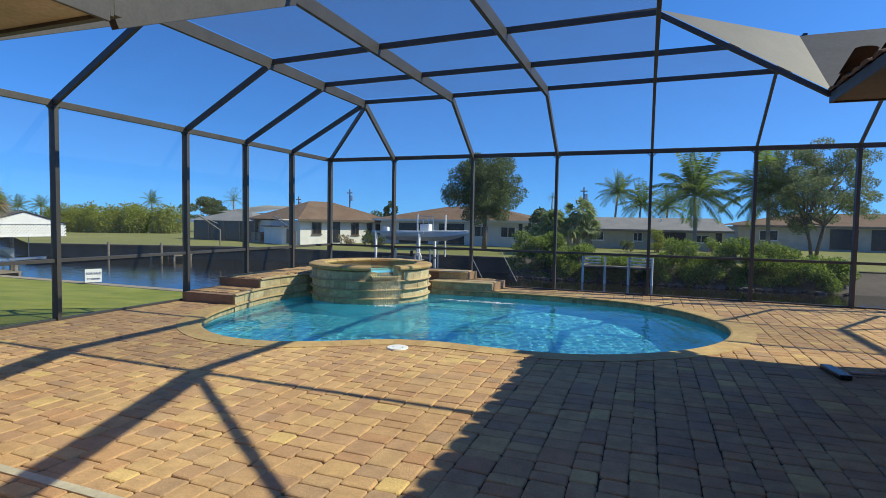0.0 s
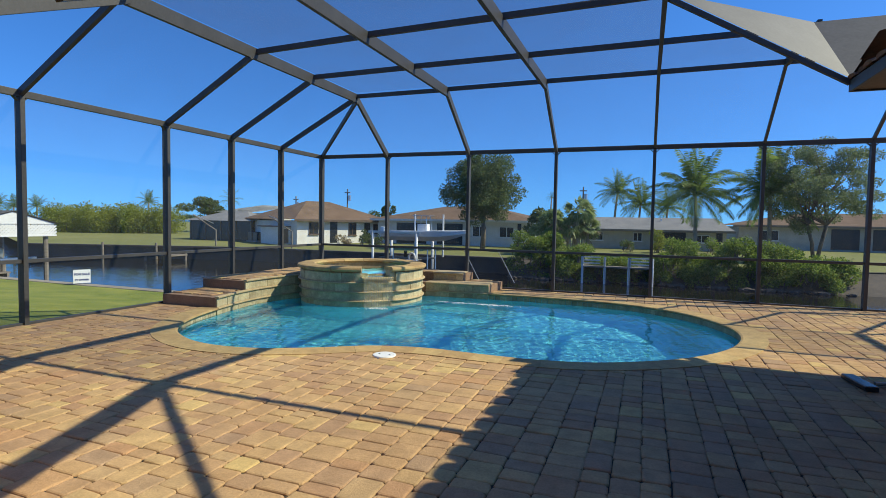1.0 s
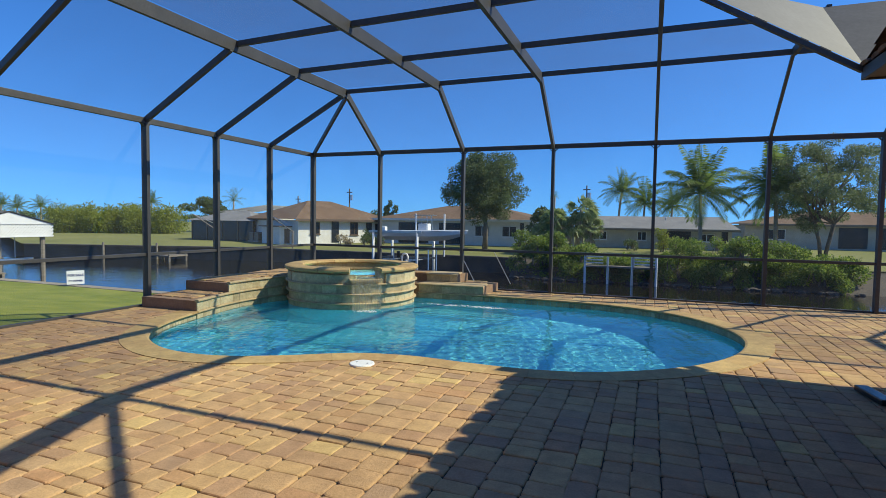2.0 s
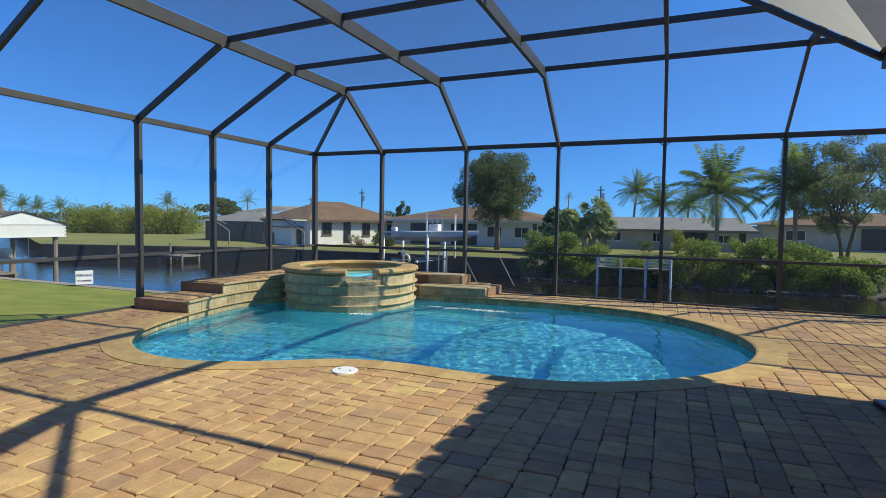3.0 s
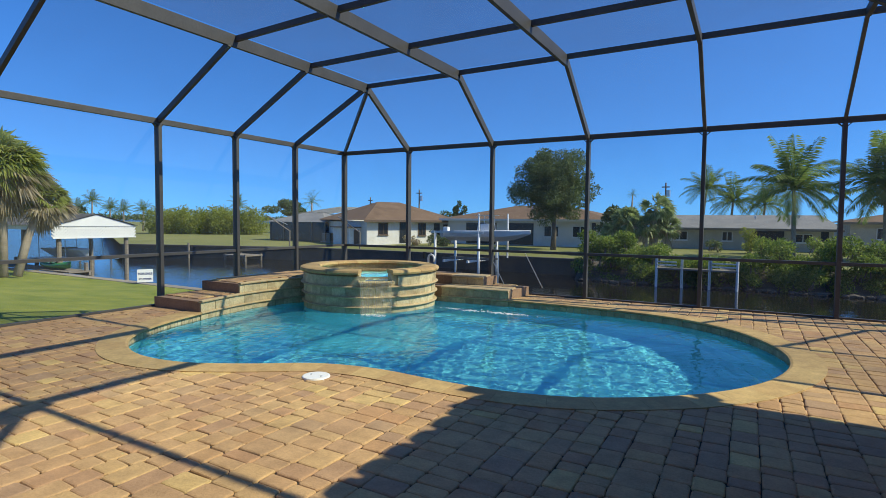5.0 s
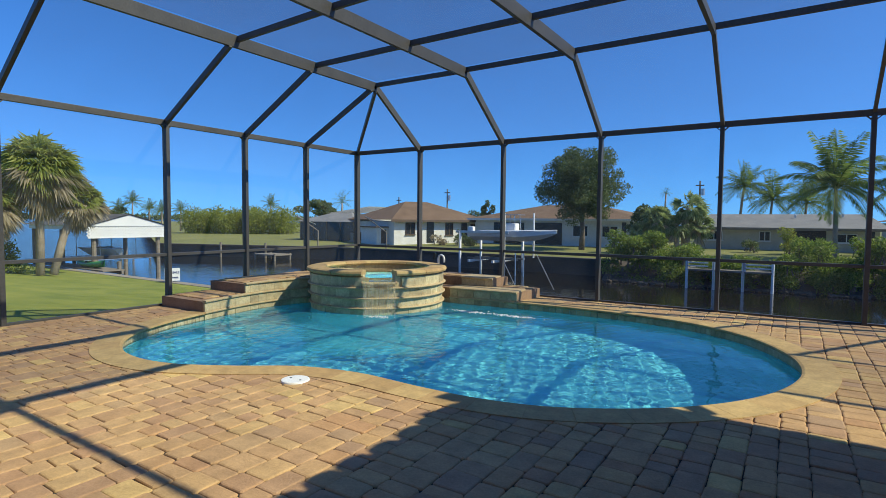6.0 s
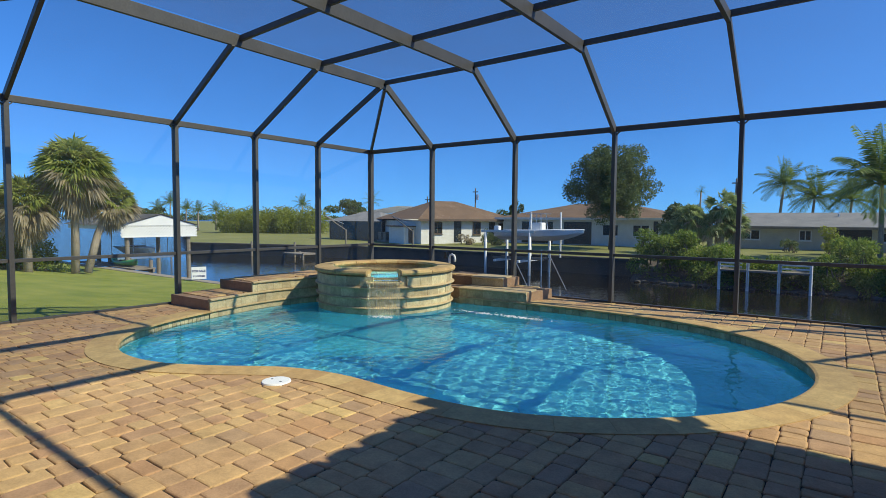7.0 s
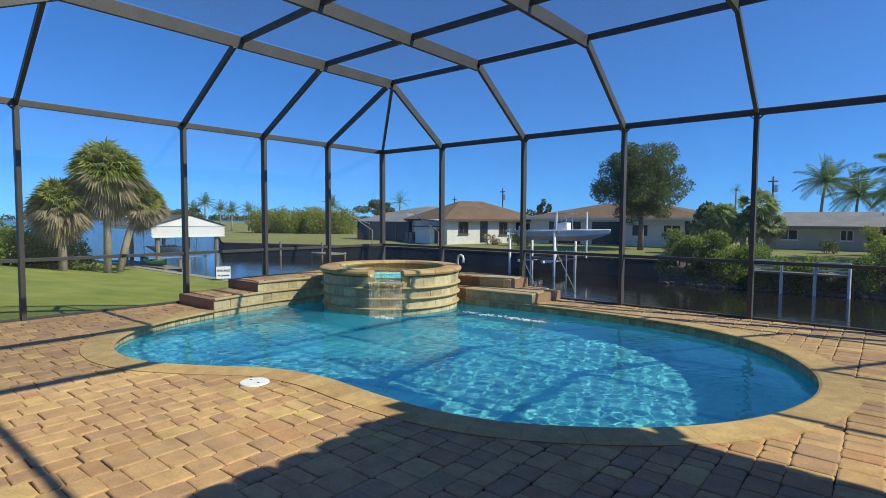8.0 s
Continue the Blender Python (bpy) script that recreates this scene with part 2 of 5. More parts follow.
def add_box(bm, x0, y0, z0, x1, y1, z1, bev=0.0, m=None):
    r = bmesh.ops.create_cube(bm, size=1.0)
    vs = r["verts"]
    for v in vs:
        v.co = Vector(((x0 + x1) / 2 + v.co.x * (x1 - x0), (y0 + y1) / 2 + v.co.y * (y1 - y0), (z0 + z1) / 2 + v.co.z * (z1 - z0)))
    if m is not None:
        for v in vs:
            v.co = m @ v.co
    if bev > 0:
        es = list({e for v in vs for e in v.link_edges})
        bmesh.ops.bevel(bm, geom=es, offset=bev, segments=2, affect="EDGES", profile=0.6)
    return bm


def box(*a, **k):
    return add_box(bmesh.new(), *a, **k)


def bar(p, q, w, h, up=(0, 0, 1), bev=0.004, bm=None):
    """A beam from p to q, w wide across and h high along up, its top face on the line."""
    bm = bm or bmesh.new()
    p, q = Vector(p), Vector(q)
    d = (q - p)
    z = Vector(up)
    x = d.normalized()
    y = z.cross(x).normalized()
    z = x.cross(y)
    m = Matrix((x, y, z)).transposed().to_4x4()
    m.translation = p
    return add_box(bm, 0, -w / 2, -h, d.length, w / 2, 0, bev, m)


def prism(bm, pts, z0, z1, cap=True):
    """Upright walls on a closed outline, with caps."""
    lo = [bm.verts.new((x, y, z0)) for x, y in pts]
    hi = [bm.verts.new((x, y, z1)) for x, y in pts]
    n = len(pts)
    for i in range(n):
        bm.faces.new((lo[i], lo[(i + 1) % n], hi[(i + 1) % n], hi[i]))
    if cap:
        bm.faces.new(hi)
        bm.faces.new(lo[::-1])
    return bm


def lathe(bm, prof, cx=0, cy=0, seg=48, a0=0.0, a1=2 * math.pi):
    full = abs(a1 - a0 - 2 * math.pi) < 1e-6
    n = seg if full else seg + 1
    rings = [[bm.verts.new((cx + r * math.cos(a0 + (a1 - a0) * i / seg), cy + r * math.sin(a0 + (a1 - a0) * i / seg), z)) for i in range(n)] for r, z in prof]
    for A, B in zip(rings, rings[1:]):
        for i in range(n if full else n - 1):
            j = (i + 1) % n
            bm.faces.new((A[i], A[j], B[j], B[i]))
    if not full and len(prof) > 2:
        bm.faces.new([R[0] for R in rings])
        bm.faces.new([R[-1] for R in rings][::-1])
    return bm


def tube(bm, pts, r, seg=8, r1=None):
    """A round tapering rod along a line of points."""
    pts = [Vector(p) for p in pts]
    rings = []
    for i, p in enumerate(pts):
        d = (pts[min(i + 1, len(pts) - 1)] - pts[max(i - 1, 0)]).normalized()
        s = d.cross(Vector((0.3, 0.9, 0.1))).normalized()
        u = d.cross(s)
        rr = r if r1 is None else r + (r1 - r) * i / (len(pts) - 1)
        rings.append([bm.verts.new(p + rr * (math.cos(2 * math.pi * k / seg) * s + math.sin(2 * math.pi * k / seg) * u)) for k in range(seg)])
    for A, B in zip(rings, rings[1:]):
        for k in range(seg):
            bm.faces.new((A[k], A[(k + 1) % seg], B[(k + 1) % seg], B[k]))
    bm.faces.new(rings[0][::-1])
    bm.faces.new(rings[-1])
    return bm


def spline(ctrl, per):
    """Closed smooth curve through control points."""
    out, n = [], len(ctrl)
    P = [Vector(c) for c in ctrl]
    for i in range(n):
        a, b_, c, d = P[i - 1], P[i], P[(i + 1) % n], P[(i + 2) % n]
        for k in range(per):
            t = k / per
            out.append(0.5 * (2 * b_ + (c - a) * t + (2 * a - 5 * b_ + 4 * c - d) * t * t + (3 * b_ - a - 3 * c + d) * t ** 3))
    return out


def offset(line, d):
    """Closed line moved outwards (line runs counter-clockwise)."""
    n = len(line)
    res = []
    for i in range(n):
        t = (line[(i + 1) % n] - line[i - 1]).normalized()
        res.append(line[i] + d * Vector((t.y, -t.x)))
    return res


def inside(p, poly):
    c = False
    n = len(poly)
    j = n - 1
    for i in range(n):
        a, b_ = poly[i], poly[j]
        if (a[1] > p[1]) != (b_[1] > p[1]) and p[0] < (b_[0] - a[0]) * (p[1] - a[1]) / (b_[1] - a[1]) + a[0]:
            c = not c
        j = i
    return c


def structure(ob, label, category=""):
    return tagged(ob, label, category, kind="structure")


# ---------------- plan ----------------
XW, YB, EAVE, TOP = -6.9, 14.03, 3.0, 4.05          # side wall, back wall, eave and roof heights of the cage
SIDE_POSTS = [4.95, 7.13, 9.39, 10.91, 12.43]
BACK_POSTS = [-5.08, -3.06, -1.13, 0.80, 2.69, 4.35, 5.95, 7.5]
XE = 9.3                                           # far side wall of the cage
ROOF_X, ROOF_Y, FRONT_Y = -5.08, 12.52, 7.15
WATER, CANAL, BANK = -0.11, -1.95, -0.9
SPA, SPA_R = Vector((-4.62, 12.05)), 1.26

POOL = spline([(-4.98, 7.74), (-4.4, 7.36), (-3.85, 7.24), (-3.3, 7.32), (-2.75, 7.60), (-2.2, 7.96), (-1.6, 8.11), (-0.9, 8.09), (-0.3, 8.11),
               (0.3, 8.27), (0.95, 8.68), (1.45, 9.20), (1.8, 9.85), (1.95, 10.6), (1.82, 11.38), (1.36, 12.2), (0.6, 12.78), (-0.4, 13.03),
               (-1.8, 13.10), (-3.2, 13.02), (-4.4, 12.9), (-5.4, 12.2), (-5.85, 11.2), (-5.93, 10.3), (-5.72, 9.25), (-5.42, 8.38)], 6)
COPING = offset(POOL, 0.27)

# ---------------- ground, canal, banks ----------------
def sheet(name, xs, ys, f, material, label, category):
    bm = bmesh.new()
    g = [[bm.verts.new((x, y, f(x, y))) for x in xs] for y in ys]
    for A, B in zip(g, g[1:]):
        for i in range(len(xs) - 1):
            bm.faces.new((A[i], A[i + 1], B[i + 1], B[i]))
    return structure(part(name, bm, material, smooth=True), label, category)


def lawn_z(x, y):
    t = min(max((y - 5.0) / 11.4, 0), 1)
    s = t * t * (3 - 2 * t)
    d = min(max((-7.0 - x) / 1.5, 0), 1)
    return -0.07 - 1.08 * s * d + 0.012 * noise.noise(Vector((x, y, 0)))


def steps(a, b, s):
    n = max(1, int(round((b - a) / s)))
    return [a + (b - a) * i / n for i in range(n + 1)]


sheet("ground", [-4000, -1500, -600, -300, -150, -80, -40, 0, 40, 80, 150, 300, 600, 1500, 4000],
      [-4000, -1500, -600, -200, -60, -20, 0, 20, 60, 200, 600, 1500, 4000], lambda x, y: -3.2, M_concrete, "muddy bed under the canal, reaching the horizon", "ground")
sheet("lawn", steps(-46, -7.0, 0.5), steps(-6, 16.45, 0.5), lawn_z, M_grass, "mown green lawn sloping down to the seawall", "lawn")
sheet("bay_water_near", [-400, -300, -200, -120, -48.0], [14.8, 30, 60, 140, 300, 900], lambda x, y: CANAL, M_bay, "open bay water past the point", "water")
sheet("water", steps(-48, 120, 24), [14.8, 20, 30, 40, 60, 90, 140, 300, 900], lambda x, y: CANAL, M_canal, "dark rippled canal water", "water")
wat2 = sheet("bay_water", [-4000, -1500, -700, -400, -200, -46.2], [-600, -200, 0, 14.78], lambda x, y: CANAL, M_bay, "open bay water beyond the lawn", "water")
wat3 = sheet("far_bay_water", [-4000, -1500, -400], [14.8, 100, 300, 900, 4000], lambda x, y: CANAL, M_bay, "open bay water towards the horizon", "water")


def far_z(x, y):
    return BANK + 0.25 * min(max((y - 39) / 20, 0), 1) + 0.04 * noise.noise(Vector((x * 0.2, y * 0.2, 0)))


def bank_y(x):
    return 37.6 + (x + 30) * 0.36 if x < -30 else 37.6


bm = bmesh.new()
xs = steps(-47, 60, 2.0)
rows = [[bm.verts.new((x - (1.95 * d if i == 0 else 0), bank_y(x) + d, far_z(x, bank_y(x) + d))) for i, x in enumerate(xs)] for d in (0.4, 3, 8, 14, 22, 40, 80, 160)]
for A, B in zip(rows, rows[1:]):
    for i in range(len(xs) - 1):
        bm.faces.new((A[i], A[i + 1], B[i + 1], B[i]))
structure(part("far_lawn", bm, M_fargrass, smooth=True), "dry green lawn on the far bank of the canal", "lawn")


def seawall(name, pts, top, label, cap=0.45, wallmat=None):
    """Concrete wall panels with a cap that juts out over the water."""
    w = structure(new(name), label, "seawall")
    for (x0, y0), (x1, y1) in zip(pts, pts[1:]):
        part("wall_panel", bar((x0, y0, top - 0.15), (x1, y1, top - 0.15), 0.16, 2.2, bev=0), wallmat or M_concrete, w)
        part("cap", bar((x0, y0, top), (x1, y1, top), cap, 0.15, bev=0.015), wallmat or M_concrete, w)
    return w


seawall("seawall_near", [(x, 16.62) for x in steps(-46, 30, 4.0)], -1.13, "grey concrete seawall with a flat cap")
# shade on the wall's near face is in its colour
seawall("seawall_far", [(x, bank_y(x) + 0.2) for x in steps(-47, -7, 4.0)], BANK + 0.03, "concrete seawall across the canal, its shade put into the dark colour", wallmat=M_darkconcrete)
sheet("back_slope", steps(-7.0, 30, 1.0), [14.1, 14.8, 15.6, 16.45], lambda x, y: -0.1 - 1.05 * (y - 14.1) / 2.35, M_concrete, "bare strip between pool deck and seawall", "ground")

# ---------------- deck, pool ----------------
deck = structure(new("floor"), "tumbled tan and brown paver deck round the pool", "paver deck")
bm = bmesh.new()
outer = [Vector((-7.0, -3.0)), Vector((9.0, -3.0)), Vector((9.0, 14.12)), Vector((-7.0, 14.12))]
inn = offset(POOL, 0.12)
vo = [bm.verts.new((p.x, p.y, -0.015)) for p in outer]
vi = [bm.verts.new((p.x, p.y, -0.015)) for p in inn]
eo = [bm.edges.new((vo[i], vo[(i + 1) % 4])) for i in range(4)]
ei = [bm.edges.new((vi[i], vi[(i + 1) % len(vi)])) for i in range(len(vi))]
bmesh.ops.triangle_fill(bm, edges=eo + ei, use_beauty=True)
part("paver_bed", bm, M_joint, deck, "dark sand in the paver joints")
bm = bmesh.new()
for a, b_ in zip(outer, outer[1:] + outer[:1]):
    bm.faces.new([bm.verts.new((p.x, p.y, z)) for p, z in ((a, -0.02), (a, -1.2), (b_, -1.2), (b_, -0.02))])
part("deck_edge", bm, M_concrete, deck)

basin = structure(new("pool_basin"), "blue plastered freeform swimming pool basin", "swimming pool")
bm = bmesh.new()
prof = [(0.02, 0.0 - 0.02), (0.02, -0.26), (0.0, -0.265), (0.0, -0.75), (-0.08, -1.0), (-0.25, -1.12)]
rings = []
for d, z in prof:
    rings.append([bm.verts.new((p.x, p.y, z)) for p in offset(POOL, d)])
n = len(POOL)
for A, B in zip(rings, rings[1:]):
    for i in range(n):
        bm.faces.new((A[i], A[(i + 1) % n], B[(i + 1) % n], B[i]))
bm.faces.new(rings[-1])
part("plaster", bm, M_pool, basin, smooth=False).cycles.is_caustics_receiver = True
# waterline tiles
bm = bmesh.new()
L = offset(POOL, 0.012)
for i in range(n):
    a, b_ = L[i], L[(i + 1) % n]
    for k in range(2):
        p, q = a.lerp(b_, (k + 0.03) / 2), a.lerp(b_, (k + 0.97) / 2)
        t = (q - p).normalized()
        nrm = Vector((-t.y, t.x)) * 0.012
        vs = [bm.verts.new((v.x, v.y, z)) for v, z in ((p + nrm, -0.20), (q + nrm, -0.20), (q + nrm, -0.045), (p + nrm, -0.045), (p, -0.2), (q, -0.2), (q, -0.045), (p, -0.045))]
        for f in ((0, 1, 2, 3), (3, 2, 6, 7), (0, 3, 7, 4), (1, 5, 6, 2), (0, 4, 5, 1)):
            bm.faces.new([vs[j] for j in f])
tagged(part("waterline_tiles", bm, M_facing, basin, "tan stone waterline tiles"), kind="stuff")
bm = bmesh.new()
edge = [(p.x, p.y) for p in offset(POOL, 0.012)]
gx, gy = steps(-6.0, 2.1, 0.0145), steps(7.1, 13.3, 0.0145)
GX, GY = np.meshgrid(gx, gy, indexing="ij")
hit = np.zeros(GX.shape, bool)
for (ax, ay), (bx_, by_) in zip(edge, edge[1:] + edge[:1]):
    if ay != by_:
        hit ^= ((ay > GY) != (by_ > GY)) & (GX < (bx_ - ax) * (GY - ay) / (by_ - ay) + ax)
ok = {(i, j): bool(hit[i, j]) for i in range(len(gx)) for j in range(len(gy))}


WAVES = [(2 * math.pi / ln, 2.4 * k + 0.3, 1.7 * k) for k, ln in enumerate((0.21, 0.155, 0.128, 0.108, 0.092, 0.08))]


def ripple(x, y):
    v = Vector((x, y, 0))
    z = WATER + 0.007 * noise.noise(v * 1.8)
    wx, wy = x + 0.10 * noise.noise(v * 1.3 + Vector((5, 0, 0))), y + 0.10 * noise.noise(v * 1.3 + Vector((0, 5, 0)))
    z += sum(0.95 / (k * k) * math.sin(k * (wx * math.cos(a) + wy * math.sin(a)) + p) for k, a, p in WAVES)
    return z + sum(0.010 * math.exp(-((x - a) / 0.32) ** 2 - ((y - c) / 0.08) ** 2) * noise.noise(v * 16) for a, c in ((-2.65, 12.1), (-1.85, 12.15), (-3.75, 11.05)))


grid = {}
for i, j in ok:
    if any(ok.get((i + a, j + c)) for a in (-1, 0, 1) for c in (-1, 0, 1)):
        grid[i, j] = bm.verts.new((gx[i], gy[j], ripple(gx[i], gy[j])))
for i, j in grid:
    q = [(i, j), (i + 1, j), (i + 1, j + 1), (i, j + 1)]
    if all(k in grid for k in q):
        bm.faces.new([grid[k] for k in q])
water = structure(part("pool_water", bm, M_water, smooth=True), "clear rippled turquoise pool water", "water")
water.cycles.is_caustics_caster = True
sun.data.cycles.is_caustics_light = True

# coping stones with a rounded nose over the pool
def in_spa(p, extra=0.0):
    return (p - SPA).length < SPA_R + extra


step_len = 0.31
def coping_piece(i0, i1):
    bm = bmesh.new()
    sec = [(0.0, -0.03), (-0.03, -0.035), (-0.045, -0.02), (-0.04, 0.0), (-0.015, 0.008), (0.27, 0.006), (0.27, -0.03)]
    cols = []
    for k in range(i0, i1 + 1):
        p = POOL[k % n]
        t = (POOL[(k + 1) % n] - POOL[k - 1 if k % n else n - 1]).normalized() if k % n else (POOL[1] - POOL[n - 1]).normalized()
        nr = Vector((t.y, -t.x))
        e = 0.001 * ((k == i0) - (k == i1))
        cols.append([bm.verts.new((p.x + nr.x * d + t.x * e, p.y + nr.y * d + t.y * e, z)) for d, z in sec])
    m_ = len(sec)
    for A, B in zip(cols, cols[1:]):
        for j in range(m_):
            bm.faces.new((A[j], B[j], B[(j + 1) % m_], A[(j + 1) % m_]))
    bm.faces.new(cols[0])
    bm.faces.new(cols[-1][::-1])
    return bm


coping = structure(new("pool_coping"), "golden bullnose coping stones round the pool", "coping")
i = 0
while i < n:
    j, s = i, 0.0
    while j < n and s < step_len:
        s += (POOL[(j + 1) % n] - POOL[j]).length
        j += 1
    mid = POOL[((i + j) // 2) % n]
    if not (mid.y > 9.3 and mid.x < -2.3):
        part("coping_stone", coping_piece(i, j), M_coping, coping)
    i = j

# ---------------- raised spa ----------------
spa = thing("spa", "raised round spa faced in stacked travertine with spillway", "spa", SPA.x, SPA.y, 0)
SPILL = math.atan2(-0.92, 0.80)
HALF = 0.27 / 1.2
bm = lathe(bmesh.new(), [(1.06, -0.9), (1.18, -0.9), (1.18, 0.54), (1.0, 0.54), (1.0, 0.0)], seg=64, a0=SPILL + HALF, a1=SPILL + 2 * math.pi - HALF)
part("shell", bm, M_facing, spa)
part("underwater_wall", lathe(bmesh.new(), [(1.176, -1.1), (1.2, -1.1), (1.2, -0.16), (1.176, -0.16)], seg=64), M_pool, spa, "blue plaster below the waterline")
part("shell", lathe(bmesh.new(), [(1.0, -0.9), (1.17, -0.9), (1.17, 0.40), (1.0, 0.40)], seg=8, a0=SPILL - HALF, a1=SPILL + HALF), M_lip, spa)
part("floor", lathe(bmesh.new(), [(1.0, 0.05), (0.02, 0.05)], seg=32), M_pool, spa, "blue plaster spa floor")
tiers = [(-0.155, -0.02, 1.2), (0.0, 0.145, 1.195), (0.165, 0.315, 1.205), (0.335, 0.50, 1.215)]
for k, (z0, z1, r) in enumerate(tiers):
    nt_ = 30
    for q in range(nt_):
        a0 = SPILL + HALF * (k == 3) + (2 * math.pi - 2 * HALF * (k == 3)) * (q + 0.02 + 0.45 * (k % 2)) / nt_
        a1 = a0 + (2 * math.pi - 2 * HALF * (k == 3)) * 0.985 / nt_
        bm = lathe(bmesh.new(), [(r - 0.03, z0), (r + random.uniform(-0.004, 0.005), z0), (r + random.uniform(-0.004, 0.005), z1), (r - 0.03, z1)], seg=3, a0=a0, a1=a1)
        part("facing_tile", bm, M_facing_piece, spa)
for k, z in enumerate((-0.01, 0.155, 0.325)):
    r = 1.21 + 0.01 * k
    part("bullnose_ledge", lathe(bmesh.new(), [(r - 0.05, z - 0.018), (r + 0.012, z - 0.02), (r + 0.028, z - 0.008), (r + 0.028, z + 0.004), (r + 0.012, z + 0.015), (r - 0.05, z + 0.016)], seg=72), M_lip, spa, smooth=True)
for q in range(13):
    w = (2 * math.pi - 2 * HALF) / 13
    a0 = SPILL + HALF + w * q
    bm = lathe(bmesh.new(), [(0.95, 0.535), (0.93, 0.565), (0.95, 0.60), (1.0, 0.607), (1.22, 0.605), (1.265, 0.59), (1.275, 0.56), (1.262, 0.53), (1.20, 0.52)], seg=6, a0=a0 + 0.004, a1=a0 + w - 0.004)
    part("cap_stone", bm, M_coping, spa)
M4 = pose(0, 0, 0, 0, 0, math.degrees(SPILL))
part("spillway_lip", box(0.95, -0.29, 0.40, 1.31, 0.29, 0.435, bev=0.012, m=M4), M_lip, spa, "stone spillway lip")
spawater = part("spa_water", lathe(bmesh.new(), [(1.0, 0.47), (0.01, 0.47)], seg=48), M_spawater, spa, "clear spa water")
spawater.visible_shadow = False
part("spill_sheet", box(0.96, -0.26, 0.436, 1.30, 0.26, 0.448, m=M4), M_spawater, spa).visible_shadow = False
# falling water: separate strands
m, nt, b = mat("falling_water", 0.15, 0, 0.6)
b.inputs["Base Color"].default_value = (0.75, 0.72, 0.62, 1)
b.inputs["Transmission Weight"].default_value = 0.7
b.inputs["IOR"].default_value = 1.2
M_fall = m
bm = bmesh.new()
for k in range(46):
    y = -0.255 + 0.51 * k / 45 + random.uniform(-0.006, 0.006)
    z = 0.435
    while z > WATER:
        ln = random.uniform(0.03, 0.14)
        x = 1.31 + 0.05 * math.sqrt(max(0, 0.44 - z)) + random.uniform(-0.006, 0.006)
        tube(bm, [M4 @ Vector((x, y, z)), M4 @ Vector((x + 0.008, y, max(WATER, z - ln)))], random.uniform(0.0025, 0.006), 5, 0.002)
        z -= ln + random.uniform(0.0, 0.05)
fall = tagged(part("falling_water", bm, M_fall, spa, "thin strands of water falling from the spillway"), kind="stuff")
fall.visible_shadow = False

bm = bmesh.new()
for cx_, cy_, rx_, ry_, count in ((-2.75, 12.25, 0.30, 0.06, 150), (-2.0, 12.3, 0.34, 0.07, 190), (-3.78, 11.0, 0.26, 0.10, 170)):
    for _ in range(count):
        fx, fy = random.gauss(cx_, rx_ * 0.6), random.gauss(cy_, ry_ * 0.6)
        if in_spa(Vector((fx, fy)), 0.03):
            continue
        lathe(bm, [(0.001, 0.006), (random.uniform(0.006, 0.016), 0.003), (0.001, -0.004)], fx - SPA.x, fy - SPA.y, 6)
for v in bm.verts:
    v.co.z += ripple(v.co.x + SPA.x, v.co.y + SPA.y)
tagged(part("foam", bm, M_plastic, spa, "white foam bubbles on the pool water"), kind="stuff")

# ---------------- raised steps beside the spa ----------------
def front(s, line, levels):
    """Facing tiles and ledges along a line (list of Vectors) for the given levels."""
    for z0, z1 in levels:
        for a, b_ in zip(line, line[1:]):
            bm = bmesh.new()
            t = (b_ - a).normalized()
            nr = Vector((-t.y, t.x))
            a2, b2 = a + t * 0.002, b_ - t * 0.002
            o = 0.02 + random.uniform(-0.003, 0.003)
            vs = [bm.verts.new((v.x, v.y, z)) for v, z in ((a2 + nr * o, z0), (b2 + nr * o, z0), (b2 + nr * o, z1), (a2 + nr * o, z1), (a2, z0), (b2, z0), (b2, z1), (a2, z1))]
            for f in ((0, 1, 2, 3), (3, 2, 6, 7), (0, 3, 7, 4), (1, 5, 6, 2), (0, 4, 5, 1)):
                bm.faces.new([vs[j] for j in f])
            part("facing_tile", bm, M_facing_piece, s)


def ledge(s, line, z, over, thick, depth, material, name):
    bm = bmesh.new()
    sec = [(-depth, -thick), (over * 0.6, -thick), (over, -thick * 0.7), (over, -thick * 0.3), (over * 0.6, 0), (-depth, 0)]
    cols = []
    m_ = len(sec)
    for k, p in enumerate(line):
        t = (line[min(k + 1, len(line) - 1)] - line[max(k - 1, 0)]).normalized()
        nr = Vector((-t.y, t.x))
        cols.append([bm.verts.new((p.x + nr.x * d, p.y + nr.y * d, z + h)) for d, h in sec])
    for A, B in zip(cols, cols[1:]):
        for j in range(m_):
            bm.faces.new((A[j], B[j], B[(j + 1) % m_], A[(j + 1) % m_]))
    bm.faces.new(cols[0])
    bm.faces.new(cols[-1][::-1])
    part(name, bm, material, s)


def resample(line, s):
    out, acc = [line[0]], 0.0
    for a, b_ in zip(line, line[1:]):
        L_ = (b_ - a).length
        d = s - acc
        while d <= L_:
            out.append(a.lerp(b_, d / L_))
            d += s
        acc = (acc + L_) % s if L_ + acc >= s else acc + L_
    if (out[-1] - line[-1]).length > 0.03:
        out.append(line[-1])
    return out


def pool_between(f):
    """Points of the pool's edge for which f holds, in order."""
    idx = [k for k in range(n) if f(POOL[k])]
    return [POOL[k] for k in idx]


S1, S2 = 0.185, 0.36
west = [p for p in pool_between(lambda p: p.x < -4.9 and 9.2 < p.y < 12.0)]
